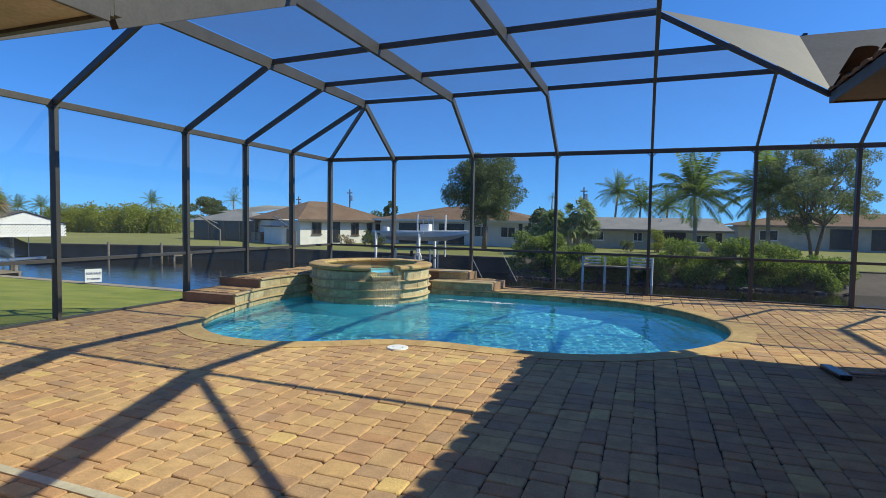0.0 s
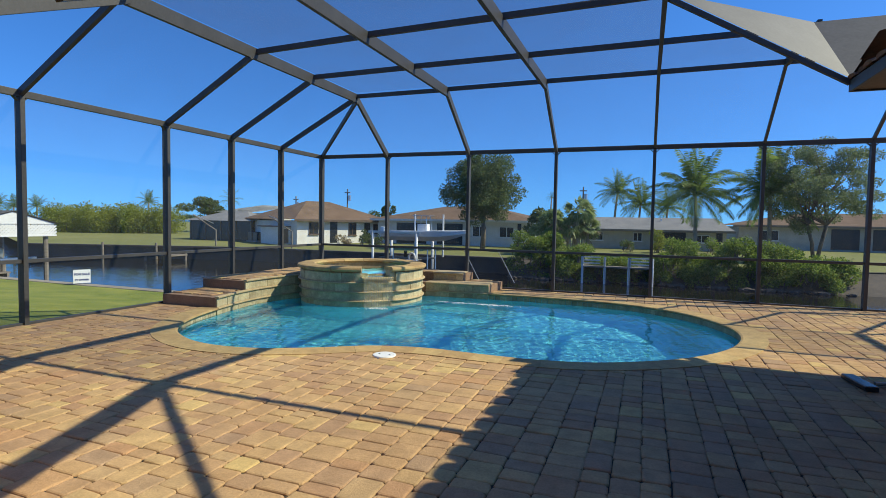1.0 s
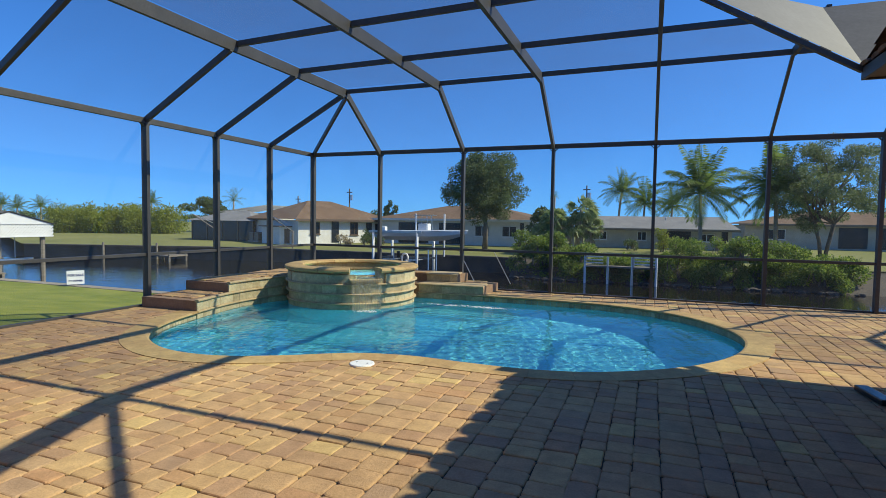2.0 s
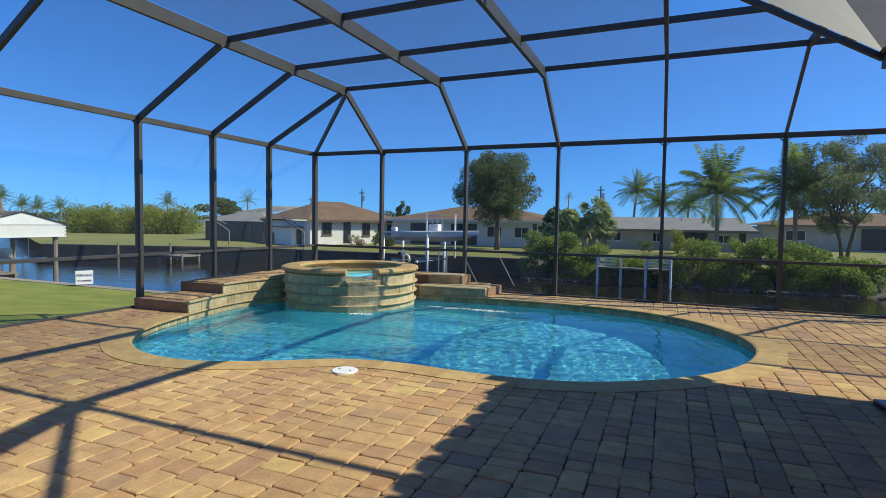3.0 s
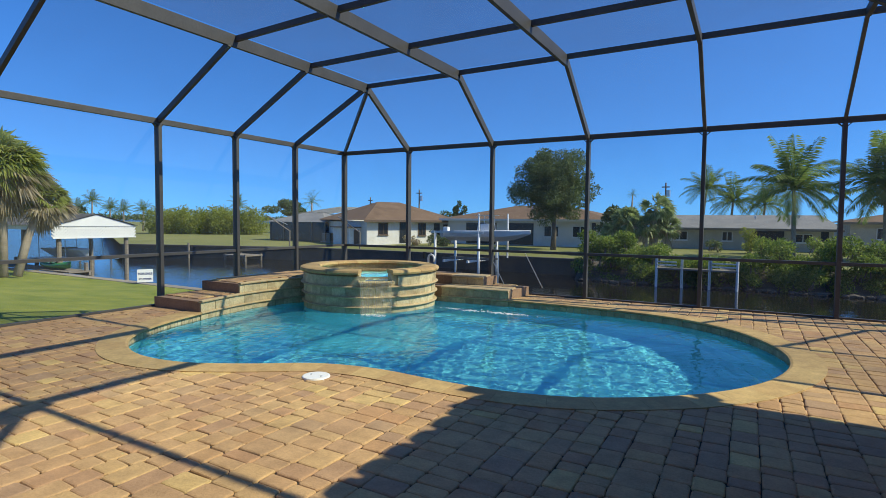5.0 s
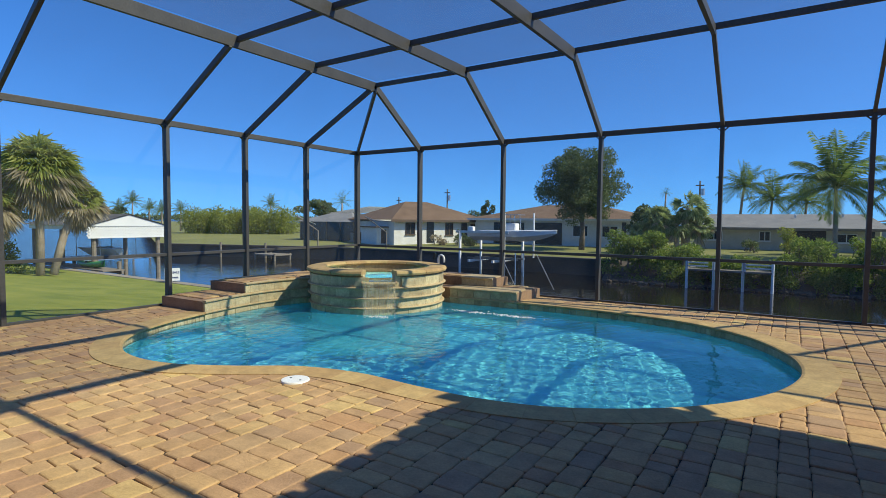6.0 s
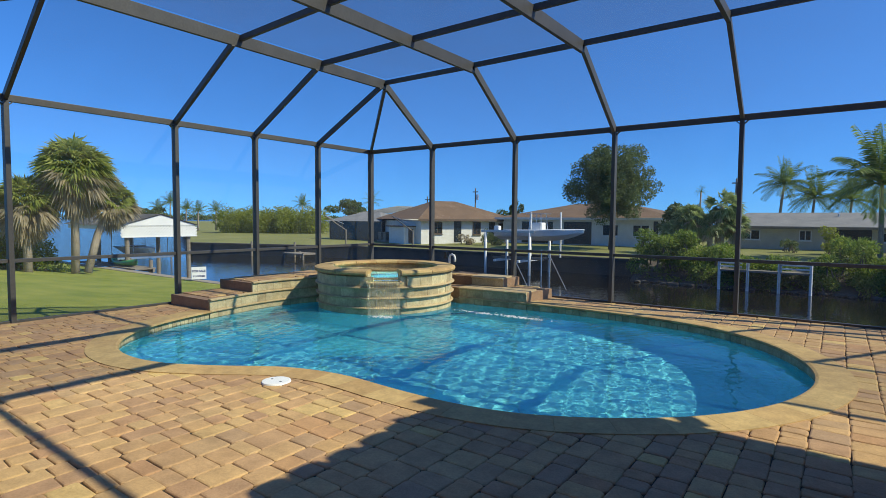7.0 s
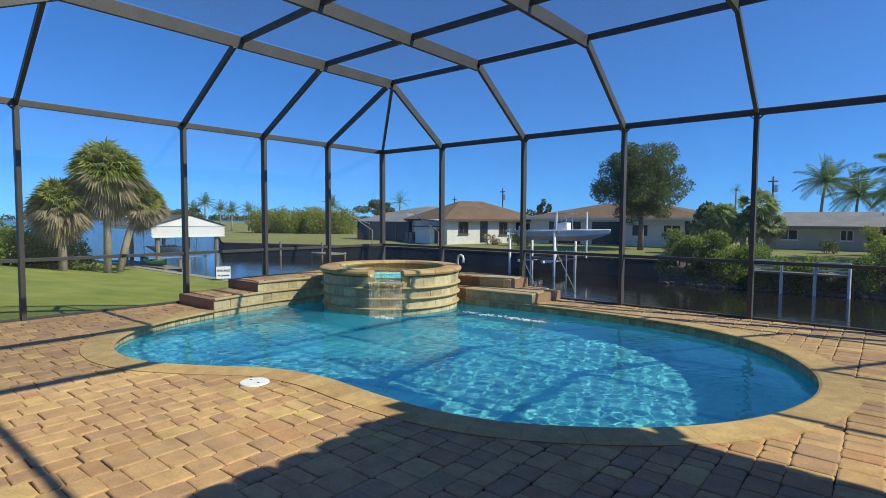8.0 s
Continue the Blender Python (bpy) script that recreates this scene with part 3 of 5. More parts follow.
# lower step runs the whole length under the upper one
w_all = resample(west, 0.17)
lower = thing("raised_step", "low curved paver step with travertine face beside pool", "raised step")
pts = [(p.x, p.y) for p in west[::1]]
pts = pts + [(-6.84, 9.24), (-6.84, 12.0)] if west[0].y > west[-1].y else pts + [(-6.84, 12.0), (-6.84, 9.24)]
part("body", prism(bmesh.new(), pts, -0.05, S1 - 0.02), M_riser, lower, "brown paver riser")
front(lower, w_all, [(-0.15, -0.015), (0.01, S1 - 0.035)])
ledge(lower, w_all, 0.008, 0.05, 0.035, 0.02, M_lip, "bullnose_ledge")
ledge(lower, w_all, S1, 0.05, 0.04, 0.02, M_lip, "bullnose_edge")
upper = thing("raised_step", "upper curved paver step with travertine face beside spa", "raised step")
pts2 = [(p.x, p.y) for p in west if p.y > 10.1]
pts2 = pts2 + [(-6.84, 10.12), (-6.84, 13.97), (-4.6, 13.97), (-4.6, 12.6)]
part("body", prism(bmesh.new(), pts2, S1 - 0.019, S2 - 0.02), M_riser, upper, "brown paver riser")
w_up = resample([p for p in west if p.y > 10.1], 0.17)
front(upper, w_up, [(S1 + 0.003, S2 - 0.035)])
ledge(upper, w_up, S2, 0.05, 0.04, 0.02, M_lip, "bullnose_edge")
east = [p for p in pool_between(lambda p: p.y > 12.5 and -3.75 < p.x < -2.2)]
e_low = resample(east, 0.17)
e_up = [p for p in e_low if p.x < -2.95]
low2 = thing("raised_step", "low paver step on the far side of spa", "raised step")
part("body", prism(bmesh.new(), [(p.x, p.y) for p in east] + [(-4.5, 13.0), (-4.5, 13.97), (-2.22, 13.97)], -0.05, S1 - 0.02), M_riser, low2, "brown paver riser")
front(low2, e_low, [(-0.15, -0.015), (0.01, S1 - 0.035)])
ledge(low2, e_low, 0.008, 0.05, 0.035, 0.02, M_lip, "bullnose_ledge")
ledge(low2, e_low, S1, 0.05, 0.05, 0.4, M_lip, "bullnose_edge")
back_line = [p + Vector((0, 0.42)) for p in e_up]
up2 = thing("raised_step", "upper paver step behind the far side of spa", "raised step")
part("body", prism(bmesh.new(), [(p.x, p.y) for p in back_line] + [(-4.5, 13.4), (-4.5, 13.965), (-2.9, 13.965)], S1 - 0.019, S2 - 0.02), M_riser, up2, "brown paver riser")
front(up2, back_line, [(S1 + 0.003, S2 - 0.035)])
ledge(up2, back_line, S2, 0.05, 0.05, 0.38, M_lip, "bullnose_edge")

STEP_TOPS = [(lower, pts, S1, lambda x, y: y < 10.1), (upper, pts2, S2, lambda x, y: True),
             (low2, [(p.x, p.y) for p in east] + [(-4.5, 13.0), (-4.5, 13.97), (-2.22, 13.97)], S1, lambda x, y: x > -3.0),
             (up2, [(p.x, p.y) for p in back_line] + [(-4.5, 13.4), (-4.5, 13.965), (-2.9, 13.965)], S2, lambda x, y: True)]

# ---------------- screen cage ----------------
cage = structure(new("screen_enclosure"), "dark bronze aluminium pool cage with insect screen", "pool cage")
PW, PD = 0.06, 0.12
for y in SIDE_POSTS:
    part("post", box(XW - PD / 2, y - PW / 2, -0.03, XW + PD / 2, y + PW / 2, EAVE - 0.05, bev=0.004), M_bronze, cage)
part("corner_post", box(XW - 0.05, YB - 0.05, -0.03, XW + 0.05, YB + 0.05, EAVE - 0.05, bev=0.004), M_bronze, cage)
for x in BACK_POSTS:
    part("post", box(x - PW / 2, YB - PD / 2, -0.03, x + PW / 2, YB + PD / 2, EAVE - 0.05, bev=0.004), M_bronze, cage)
for y in (9.65, 11.1, 12.5):
    part("post", box(XE - PD / 2, y - PW / 2, -0.03, XE + PD / 2, y + PW / 2, EAVE - 0.05, bev=0.004), M_bronze, cage)
part("corner_post", box(XE - 0.05, YB - 0.05, -0.03, XE + 0.05, YB + 0.05, EAVE - 0.05, bev=0.004), M_bronze, cage)
RAIL = 0.86
for z, h, nm in ((EAVE + 0.04, 0.09, "eave_beam"), (RAIL, 0.05, "chair_rail"), (0.03, 0.05, "base_rail")):
    part(nm, bar((XW, 4.9, z), (XW, YB, z), 0.06, h), M_bronze, cage)
    part(nm, bar((XW, YB, z), (XE, YB, z), 0.06, h), M_bronze, cage)
    part(nm, bar((XE, 9.6, z), (XE, YB, z), 0.06, h), M_bronze, cage)
BD, BWID = 0.175, 0.055
RX = XE - 1.8
for x in [ROOF_X] + BACK_POSTS[1:]:
    dep = BD if x < 0.5 else 0.12
    if x <= 0.8:
        part("roof_beam", bar((x, FRONT_Y - 0.02, TOP + 0.03), (x, ROOF_Y, TOP + 0.03), BWID, dep), M_bronze, cage)
        low = (x, 4.95, 3.1) if x < -2.9 else (x, 3.4, 2.72)
        part("roof_beam", bar((x, FRONT_Y, TOP + 0.05), low, BWID + 0.02, dep + (0.07 if x > -4 else 0.01)), M_bronze, cage)
    elif x < 5:
        part("roof_beam", bar((x, 10.8, TOP + 0.08), (x, ROOF_Y, TOP + 0.08), BWID, 0.12), M_bronze, cage)
        if x > 3:
            part("roof_beam", bar((x, 10.8, TOP + 0.08), (x, 9.62, 3.1), BWID, 0.12), M_bronze, cage)
    part("rafter", bar((x, ROOF_Y, TOP + (0.03 if x < 1 else 0.08)), (x, YB, EAVE + 0.04), BWID if x < 1 else 0.045, dep * 0.72 if x < 1 else 0.06), M_bronze, cage)
for y, skew in ((FRONT_Y, 0.0), (9.3, 0.13), (10.9, 0.06), (ROOF_Y, 0.0)):
    part("purlin", bar((ROOF_X, y + skew, TOP + 0.02), (-3.06, y, TOP + 0.02), 0.05, 0.08), M_bronze, cage)
    part("purlin", bar((-3.06, y, TOP + 0.03), (RX if y > 10 else (4.7 if y < 8 else 0.8), y, TOP + 0.09), 0.05, 0.08), M_bronze, cage)
for y in SIDE_POSTS[1:]:
    yy = 7.02 if y == 7.13 else (9.3 if y == 9.39 else (12.38 if y == 12.43 else 10.84))
    part("rafter", bar((ROOF_X, yy, TOP - (0.13 if yy < 8 else 0.09)), (XW, y, EAVE + 0.04), 0.05, 0.08), M_bronze, cage)
part("hip_rafter", bar((ROOF_X, ROOF_Y, TOP - 0.09), (XW, YB, EAVE + 0.04), 0.05, 0.08), M_bronze, cage)
part("hip_rafter", bar((RX, ROOF_Y, TOP), (XE, YB, EAVE + 0.04), 0.05, 0.08), M_bronze, cage)
for y in (11.1, 9.7):
    part("rafter", bar((RX, y, TOP), (XE, y, EAVE + 0.04), 0.05, 0.08), M_bronze, cage)
part("roof_beam", bar((RX, 9.6, TOP + 0.05), (RX, ROOF_Y, TOP + 0.05), BWID, 0.12), M_bronze, cage)
TIP = Vector((2.72, 9.6, 3.05))
part("valley_beam", bar((0.8, 9.25, TOP + 0.03), TIP, 0.05, 0.055), M_bronze, cage)
part("hip_beam", bar((0.8, FRONT_Y, TOP + 0.03), (2.65, 4.8, 3.08), 0.05, 0.06), M_bronze, cage)
part("eave_tie", bar((XW, 4.95, EAVE + 0.04), (-2.9, 4.95, EAVE + 0.04), 0.06, 0.12), M_bronze, cage)


def screen(pts, material, name="screen_panel"):
    bm = bmesh.new()
    bm.faces.new([bm.verts.new(p) for p in pts])
    return part(name, bm, material, cage)


for x in BACK_POSTS:
    for sg in (-1, 1):
        part("gusset", bar((x + sg * 0.08, YB, EAVE - 0.045), (x + sg * 0.02, YB, EAVE - 0.10), 0.05, 0.012, up=(sg, 0, 1), bev=0), M_bronze, cage)
for y in SIDE_POSTS[1:]:
    for sg in (-1, 1):
        part("gusset", bar((XW, y + sg * 0.08, EAVE - 0.045), (XW, y + sg * 0.02, EAVE - 0.10), 0.05, 0.012, up=(0, sg, 1), bev=0), M_bronze, cage)


ys = SIDE_POSTS + [YB]
for a, b_ in zip(ys, ys[1:]):
    for z0, z1 in ((0.03, RAIL - 0.03), (RAIL, EAVE)):
        screen([(XW, a, z0), (XW, b_, z0), (XW, b_, z1), (XW, a, z1)], M_screen)
xs = [XW] + BACK_POSTS + [XE]
for a, b_ in zip(xs, xs[1:]):
    for z0, z1 in ((0.03, RAIL - 0.03), (RAIL, EAVE)):
        screen([(a, YB, z0), (b_, YB, z0), (b_, YB, z1), (a, YB, z1)], M_thinscreen)
bx = [ROOF_X, -3.06, -1.13, 0.8, 2.69, 4.35, 5.95, RX]
for a, b_ in zip(bx, bx[1:]):
    for y0, y1 in ((FRONT_Y, 9.3), (9.3, 10.9), (10.9, ROOF_Y)):
        if a >= 0.8 and y0 < 10:
            continue
        screen([(a, y0, TOP + 0.06), (b_, y0, TOP + 0.06), (b_, y1, TOP + 0.06), (a, y1, TOP + 0.06)], M_roofscreen)
    screen([(a, ROOF_Y, TOP + 0.06), (b_, ROOF_Y, TOP + 0.06), (b_, YB, EAVE), (a, YB, EAVE)], M_screen)
sy = [(FRONT_Y, 7.13), (9.3, 9.39), (10.91, 10.91), (ROOF_Y, 12.43)]
for (a0, a1), (b0, b1) in zip(sy, sy[1:]):
    screen([(ROOF_X, a0, TOP), (ROOF_X, b0, TOP), (XW, b1, EAVE), (XW, a1, EAVE)], M_screen)
screen([(ROOF_X, ROOF_Y, TOP), (XW, YB, EAVE), (XW, 12.43, EAVE)], M_screen)
screen([(ROOF_X, ROOF_Y, TOP), (XW, YB, EAVE), (-5.08, YB, EAVE)], M_screen)
# these two are opaque aluminium pan, no mesh
screen([(0.8, 9.25, TOP + 0.05), (2.62, 10.8, TOP + 0.05), tuple(TIP + Vector((0, 0, 0.02)))], M_panel, "solid_pan_panel")
screen([(2.62, 10.8, TOP + 0.05), (3.6, 10.8, TOP + 0.05), (3.6, 9.6, 3.07), tuple(TIP + Vector((0, 0, 0.02)))], M_panel, "solid_pan_panel")

# ---------------- the house behind the camera ----------------
house = tagged(new("house"), "house with brown barrel tile roof and unseen warm tan walls", "house")
# unseen walls; tan chosen to bounce warm light into the deck's shade
part("wall", box(3.25, -8.0, -0.02, 3.45, 9.0, 3.0), M_nearstucco, house)
part("wall", box(3.45, 8.8, -0.02, 12.0, 9.0, 3.0), M_nearstucco, house)
part("wall", box(-9.0, 4.0, -0.02, -3.5, 4.2, 3.0), M_nearstucco, house)
part("wall", box(-3.7, -1.6, -0.02, -3.5, 4.0, 3.0), M_nearstucco, house)
part("wall", box(-3.5, -1.8, -0.02, 3.25, -1.6, 3.0), M_nearstucco, house)
for x in (-2.4, -0.4, 1.6):
    part("sliding_door", box(x, -1.59, 0.02, x + 1.9, -1.55, 2.2, bev=0.01), M_dark, house, "dark glass sliding door")
# dark brown paints the shade under this eave; the other soffits stay pale
part("soffit", box(2.73, -8.0, 2.95, 12.0, 9.59, 3.0), M_brown, house, "soffit with its shade put into a dark brown colour")
part("soffit", box(-9.0, -1.6, 2.93, -2.92, 4.88, 3.0), M_soffit, house)
part("soffit", box(-2.92, -8.0, 2.93, 2.66, 0.4, 3.0), M_soffit, house)
for a in ((2.70, -8.0, 2.93, 2.73, 9.6, 3.05), (2.70, 9.59, 2.93, 12.0, 9.62, 3.05), (-9.0, 4.88, 2.9, -2.89, 4.91, 3.08), (-2.92, 0.4, 2.86, -2.89, 4.88, 3.08), (-2.9, 0.4, 2.86, 2.63, 0.43, 3.08)):
    part("fascia", box(*a, bev=0.004), M_bronze, house)


def tile_slope(p, u, up, nu, nv, pitch=0.27, rise=0.36):
    """Rows of barrel tiles: p corner, u along the eave, up the slope."""
    u, up = Vector(u).normalized(), Vector(up).normalized()
    nr = u.cross(up)
    if nr.z < 0:
        nr = -nr
    bm = bmesh.new()
    for sgn, r in ((1, 0.11), ):
        L_, seg = rise + 0.07, 6
        for e in range(2):
            for k in range(seg + 1):
                a = math.pi * k / seg
                bm.verts.new(u * (math.cos(a) * (r + 0.015 * (1 - e))) + nr * (math.sin(a) * (0.036 + 0.006 * (1 - e)) + 0.02 * (1 - e)) + up * (L_ * e))
        bm.verts.ensure_lookup_table()
        V = list(bm.verts)
        for k in range(seg):
            bm.faces.new((V[k], V[k + 1], V[seg + 2 + k], V[seg + 1 + k]))
        bm.faces.new(V[:seg + 1])
    me = bpy.data.meshes.new("roof_tile")
    bm.to_mesh(me)
    bm.free()
    me.materials.append(M_tile)
    for i_ in range(int(nu * 0.23 / pitch)):
        for j_ in range(nv):
            q = Vector(p) + u * (pitch * (i_ + 0.5)) + up * (rise * j_)
            if q.z > p[2] + min(i_, 34) * pitch * 0.42 + 0.25:
                continue
            o = new("roof_tile", me)
            o.parent = house
            o.location = q + up * random.uniform(-0.02, 0.02) + u * random.uniform(-0.012, 0.012)


bm = bmesh.new()
for f in (((2.70, -8, 3.05), (2.70, 9.62, 3.05), (6.8, 5.4, 4.75), (6.8, -8, 4.75)), ((2.70, 9.62, 3.05), (12, 9.62, 3.05), (12, 5.4, 4.75), (6.8, 5.4, 4.75)),
          ((-9, 4.92, 3.09), (-2.88, 4.92, 3.09), (-2.88, -8, 5.0), (-9, 0, 4.8)), ((-2.88, 0.45, 3.09), (2.62, 0.45, 3.09), (2.62, -5, 5.0), (-2.88, -5, 5.0))):
    bm.faces.new([bm.verts.new(v) for v in f])
part("roof", bm, M_tile, house, "brown roof deck under the tiles")
tile_slope((2.69, 9.64, 3.04), (0, -1, 0), (4.18, 0, 1.71), 44, 2)
tile_slope((2.69, 9.64, 3.04), (1, 0, 0), (0, -4.2, 1.71), 14, 3)

# slot drain in the deck by the house
drain = thing("deck_drain", "white plastic slot drain set in the pavers", "drain", -3.4, 4.0, 0.0)
part("channel", box(0, -0.03, -0.01, 2.6, 0.03, 0.006, bev=0.003), M_soffit, drain)
# ---------------- plants ----------------
def leaves(name, blobs, count, size, material, parent, seed, droop=0.0, label=""):
    """Many small leaf blades scattered on and in lumpy clumps."""
    r = np.random.default_rng(seed)
    blobs = np.array(blobs, float)
    vol = blobs[:, 3] * blobs[:, 4] * blobs[:, 5]
    pick = r.choice(len(blobs), count, p=vol ** 0.67 / (vol ** 0.67).sum())
    d = r.normal(size=(count, 3))
    d /= np.linalg.norm(d, axis=1)[:, None]
    rad = r.uniform(0.25, 1.0, count) ** 0.45 * r.uniform(0.85, 1.12, count)
    c = blobs[pick, :3] + d * rad[:, None] * blobs[pick, 3:6]
    a = r.normal(size=(count, 3)) + d * 0.8
    a[:, 2] -= droop
    a /= np.linalg.norm(a, axis=1)[:, None]
    s = np.cross(a, r.normal(size=(count, 3)))
    s /= np.linalg.norm(s, axis=1)[:, None]
    L_ = (size * r.uniform(0.6, 1.4, count))[:, None]
    w = L_ * 0.42
    v = np.stack([c - a * L_ * 0.5, c + s * w * 0.5 + a * L_ * 0.05, c + a * L_ * 0.5, c - s * w * 0.5 + a * L_ * 0.05], 1).reshape(-1, 3)
    f = np.arange(count * 4).reshape(-1, 4)
    me = bpy.data.meshes.new(name)
    me.from_pydata(v.tolist(), [], f.tolist())
    me.materials.append(material)
    ob = new(name, me)
    ob.parent = parent
    return tagged(ob, label)


def lumps(r, cx, cy, cz, rx, ry, rz, count, frac):
    """Clumps inside an egg-shaped outline, nearer its skin than its middle."""
    out = []
    for _ in range(count):
        d = Vector((r.gauss(0, 1), r.gauss(0, 1), r.gauss(0, 1))).normalized() * r.uniform(0.35, 0.88)
        s = r.uniform(0.7, 1.3) * frac
        out.append((cx + d.x * rx, cy + d.y * ry, cz + d.z * rz, rx * s, ry * s, rz * s * 0.85))
    return out


def tree(name, label, x, y, z, height, cz, rx, rz, count, size, material, seed, trunks=1, clumps=16, frac=0.3, trunk_r=0.2, category="tree"):
    r = random.Random(seed)
    t = thing(name, label, category, x, y, z)
    bm = bmesh.new()
    bl = lumps(r, 0, 0, cz, rx, rx, rz, clumps, frac)
    for k in range(trunks):
        a = 2 * math.pi * k / max(trunks, 1) + 0.6
        sp = 0.0 if trunks == 1 else 0.35
        fork = Vector((sp * 2.2 * math.cos(a), sp * 2.2 * math.sin(a), cz - rz * 0.75))
        tube(bm, [Vector((sp * 0.4 * math.cos(a), sp * 0.4 * math.sin(a), -0.1)), fork * 0.5 + Vector((0.05, 0, 0)), fork], trunk_r, 9, trunk_r * 0.65)
        for b_ in bl[k::trunks][:7]:
            e = Vector(b_[:3])
            tube(bm, [fork, fork.lerp(e, 0.5) + Vector((r.uniform(-0.2, 0.2), r.uniform(-0.2, 0.2), 0.15)), e], trunk_r * 0.5, 6, 0.02)
    part("trunk", bm, M_bark, t, smooth=True)
    leaves("crown", bl, count, size, material, t, seed)
    return t


def frond(bm, base, az, elev, length, sag, leaflets, width, r):
    """A feather frond: a bending rib with drooping leaflets."""
    d = Vector((math.cos(az) * math.cos(elev), math.sin(az) * math.cos(elev), math.sin(elev)))
    pts, p = [], Vector(base)
    n_ = 9
    for k in range(n_ + 1):
        pts.append(p.copy())
        p += d * (length / n_)
        d = (d + Vector((0, 0, -sag / n_))).normalized()
    tube(bm, pts, 0.03 * length / 2.4, 4, 0.006)
    for k in range(leaflets):
        u = 0.12 + 0.88 * k / leaflets
        i_ = min(int(u * n_), n_ - 1)
        q = pts[i_].lerp(pts[i_ + 1], u * n_ - i_)
        ax = (pts[i_ + 1] - pts[i_]).normalized()
        side = ax.cross(Vector((0, 0, 1))).normalized()
        ln = width * (0.45 + 0.9 * math.sin(math.pi * min(1, u * 0.9 + 0.08))) * r.uniform(0.85, 1.1)
        for s in (-1, 1):
            tip = q + (side * s * 0.75 + ax * 0.55 + Vector((0, 0, -0.35 - 0.3 * r.random()))).normalized() * ln
            w = ax * (0.022 * length / 2.4)
            mid = q.lerp(tip, 0.5) + Vector((0, 0, 0.04))
            v = [bm.verts.new(c) for c in (q - w * 0.5, mid - w, tip, mid + w)]
            bm.faces.new(v)


def palm(name, label, x, y, z, height, length, seed, count=20, lean=(0.2, 0.0), trunk_r=0.13, leaflets=20):
    r = random.Random(seed)
    t = thing(name, label, "palm tree", x, y, z)
    top = Vector((lean[0], lean[1], height))
    part("trunk", tube(bmesh.new(), [(0, 0, -0.1), (lean[0] * 0.2, lean[1] * 0.2, height * 0.4), (lean[0] * 0.6, lean[1] * 0.6, height * 0.75), top], trunk_r * 1.25, 10, trunk_r * 0.8), M_palmbark, t, smooth=True)
    bm = bmesh.new()
    for k in range(count):
        az = 2.4 * k + r.uniform(-0.3, 0.3)
        el = math.radians(88 - 100 * (k / count) ** 1.15 + r.uniform(-9, 9))
        frond(bm, top, az, el, length * r.uniform(0.85, 1.1), 1.25 + 0.35 * k / count, leaflets, length * 0.2, r)
    part("crown", bm, M_frond, t)
    return t


def fan_leaf(bm, base, d, length, r, blades=17, spread=2.5):
    """A fan leaf: a stalk and radiating blades that droop at their ends."""
    d = Vector(d).normalized()
    hub = Vector(base) + d * length * 0.5
    side = d.cross(Vector((0, 0, 1)))
    side = side.normalized() if side.length > 0.05 else Vector((1, 0, 0))
    side = Matrix.Rotation(r.uniform(-1.0, 1.0), 3, d) @ side
    w = side * 0.02
    up = side.cross(d)
    bm.faces.new([bm.verts.new(c) for c in (Vector(base) - w, hub - w, hub + w, Vector(base) + w)])
    for k in range(blades):
        a = spread * (k / (blades - 1) - 0.5)
        dd = (d * math.cos(a) + side * math.sin(a)).normalized()
        ln = length * 0.62 * r.uniform(0.85, 1.1)
        px = dd.cross(up).normalized() * 0.028 * (1 + 0.4 * length)
        mid = hub + dd * ln * 0.55
        tip = hub + dd * ln + Vector((0, 0, -ln * r.uniform(0.1, 0.42)))
        bm.faces.new([bm.verts.new(c) for c in (hub, mid - px, tip, mid + px)])


def sabal(label, x, y, z, height, size, seed, green=60, dead=40, lean=(0.0, 0.0), trunk=True, low=-0.6, tone=None):
    r = random.Random(seed)
    t = thing("sabal_palm", label, "palm tree", x, y, z)
    top = Vector((lean[0], lean[1], height))
    if trunk:
        part("trunk", tube(bmesh.new(), [(0, 0, -0.15), (lean[0] * 0.4, lean[1] * 0.4, height * 0.5), top], 0.17, 10, 0.14), M_palmbark, t, smooth=True)
    bm = bmesh.new()
    for k in range(green):
        a, e = r.uniform(0, 6.28), math.asin(r.uniform(low, 1.0))
        fan_leaf(bm, top, (math.cos(a) * math.cos(e), math.sin(a) * math.cos(e), math.sin(e)), size * r.uniform(0.85, 1.1), r)
    part("crown", bm, tone or M_sabal, t)
    if dead:
        bm = bmesh.new()
        for k in range(dead):
            a, e = r.uniform(0, 6.28), -1.45 + 1.45 * r.random() ** 1.4
            fan_leaf(bm, top + Vector((0, 0, -0.15)), (math.cos(a) * math.cos(e), math.sin(a) * math.cos(e), math.sin(e)), size * r.uniform(0.75, 1.25), r, 7, 0.9)
        part("dead_skirt", bm, M_dead, t, "hanging brown dead fronds")
    return t


def shrub(name, label, blobs, count, size, material, seed, category="shrub"):
    s = thing(name, label, category, blobs[0][0], blobs[0][1], 0)
    o = blobs[0]
    rel = [(b_[0] - o[0], b_[1] - o[1], *b_[2:]) for b_ in blobs]
    leaves("foliage", rel, count, size, material, s, seed)
    bm = bmesh.new()
    r = random.Random(seed)
    for b_ in rel:
        for _ in range(3):
            zb = b_[2] - b_[5] - 0.3
            tube(bm, [(b_[0] + r.uniform(-0.3, 0.3), b_[1] + r.uniform(-0.3, 0.3), zb), (b_[0], b_[1], b_[2])], 0.03, 5, 0.01)
    part("stems", bm, M_bark, s)
    return s


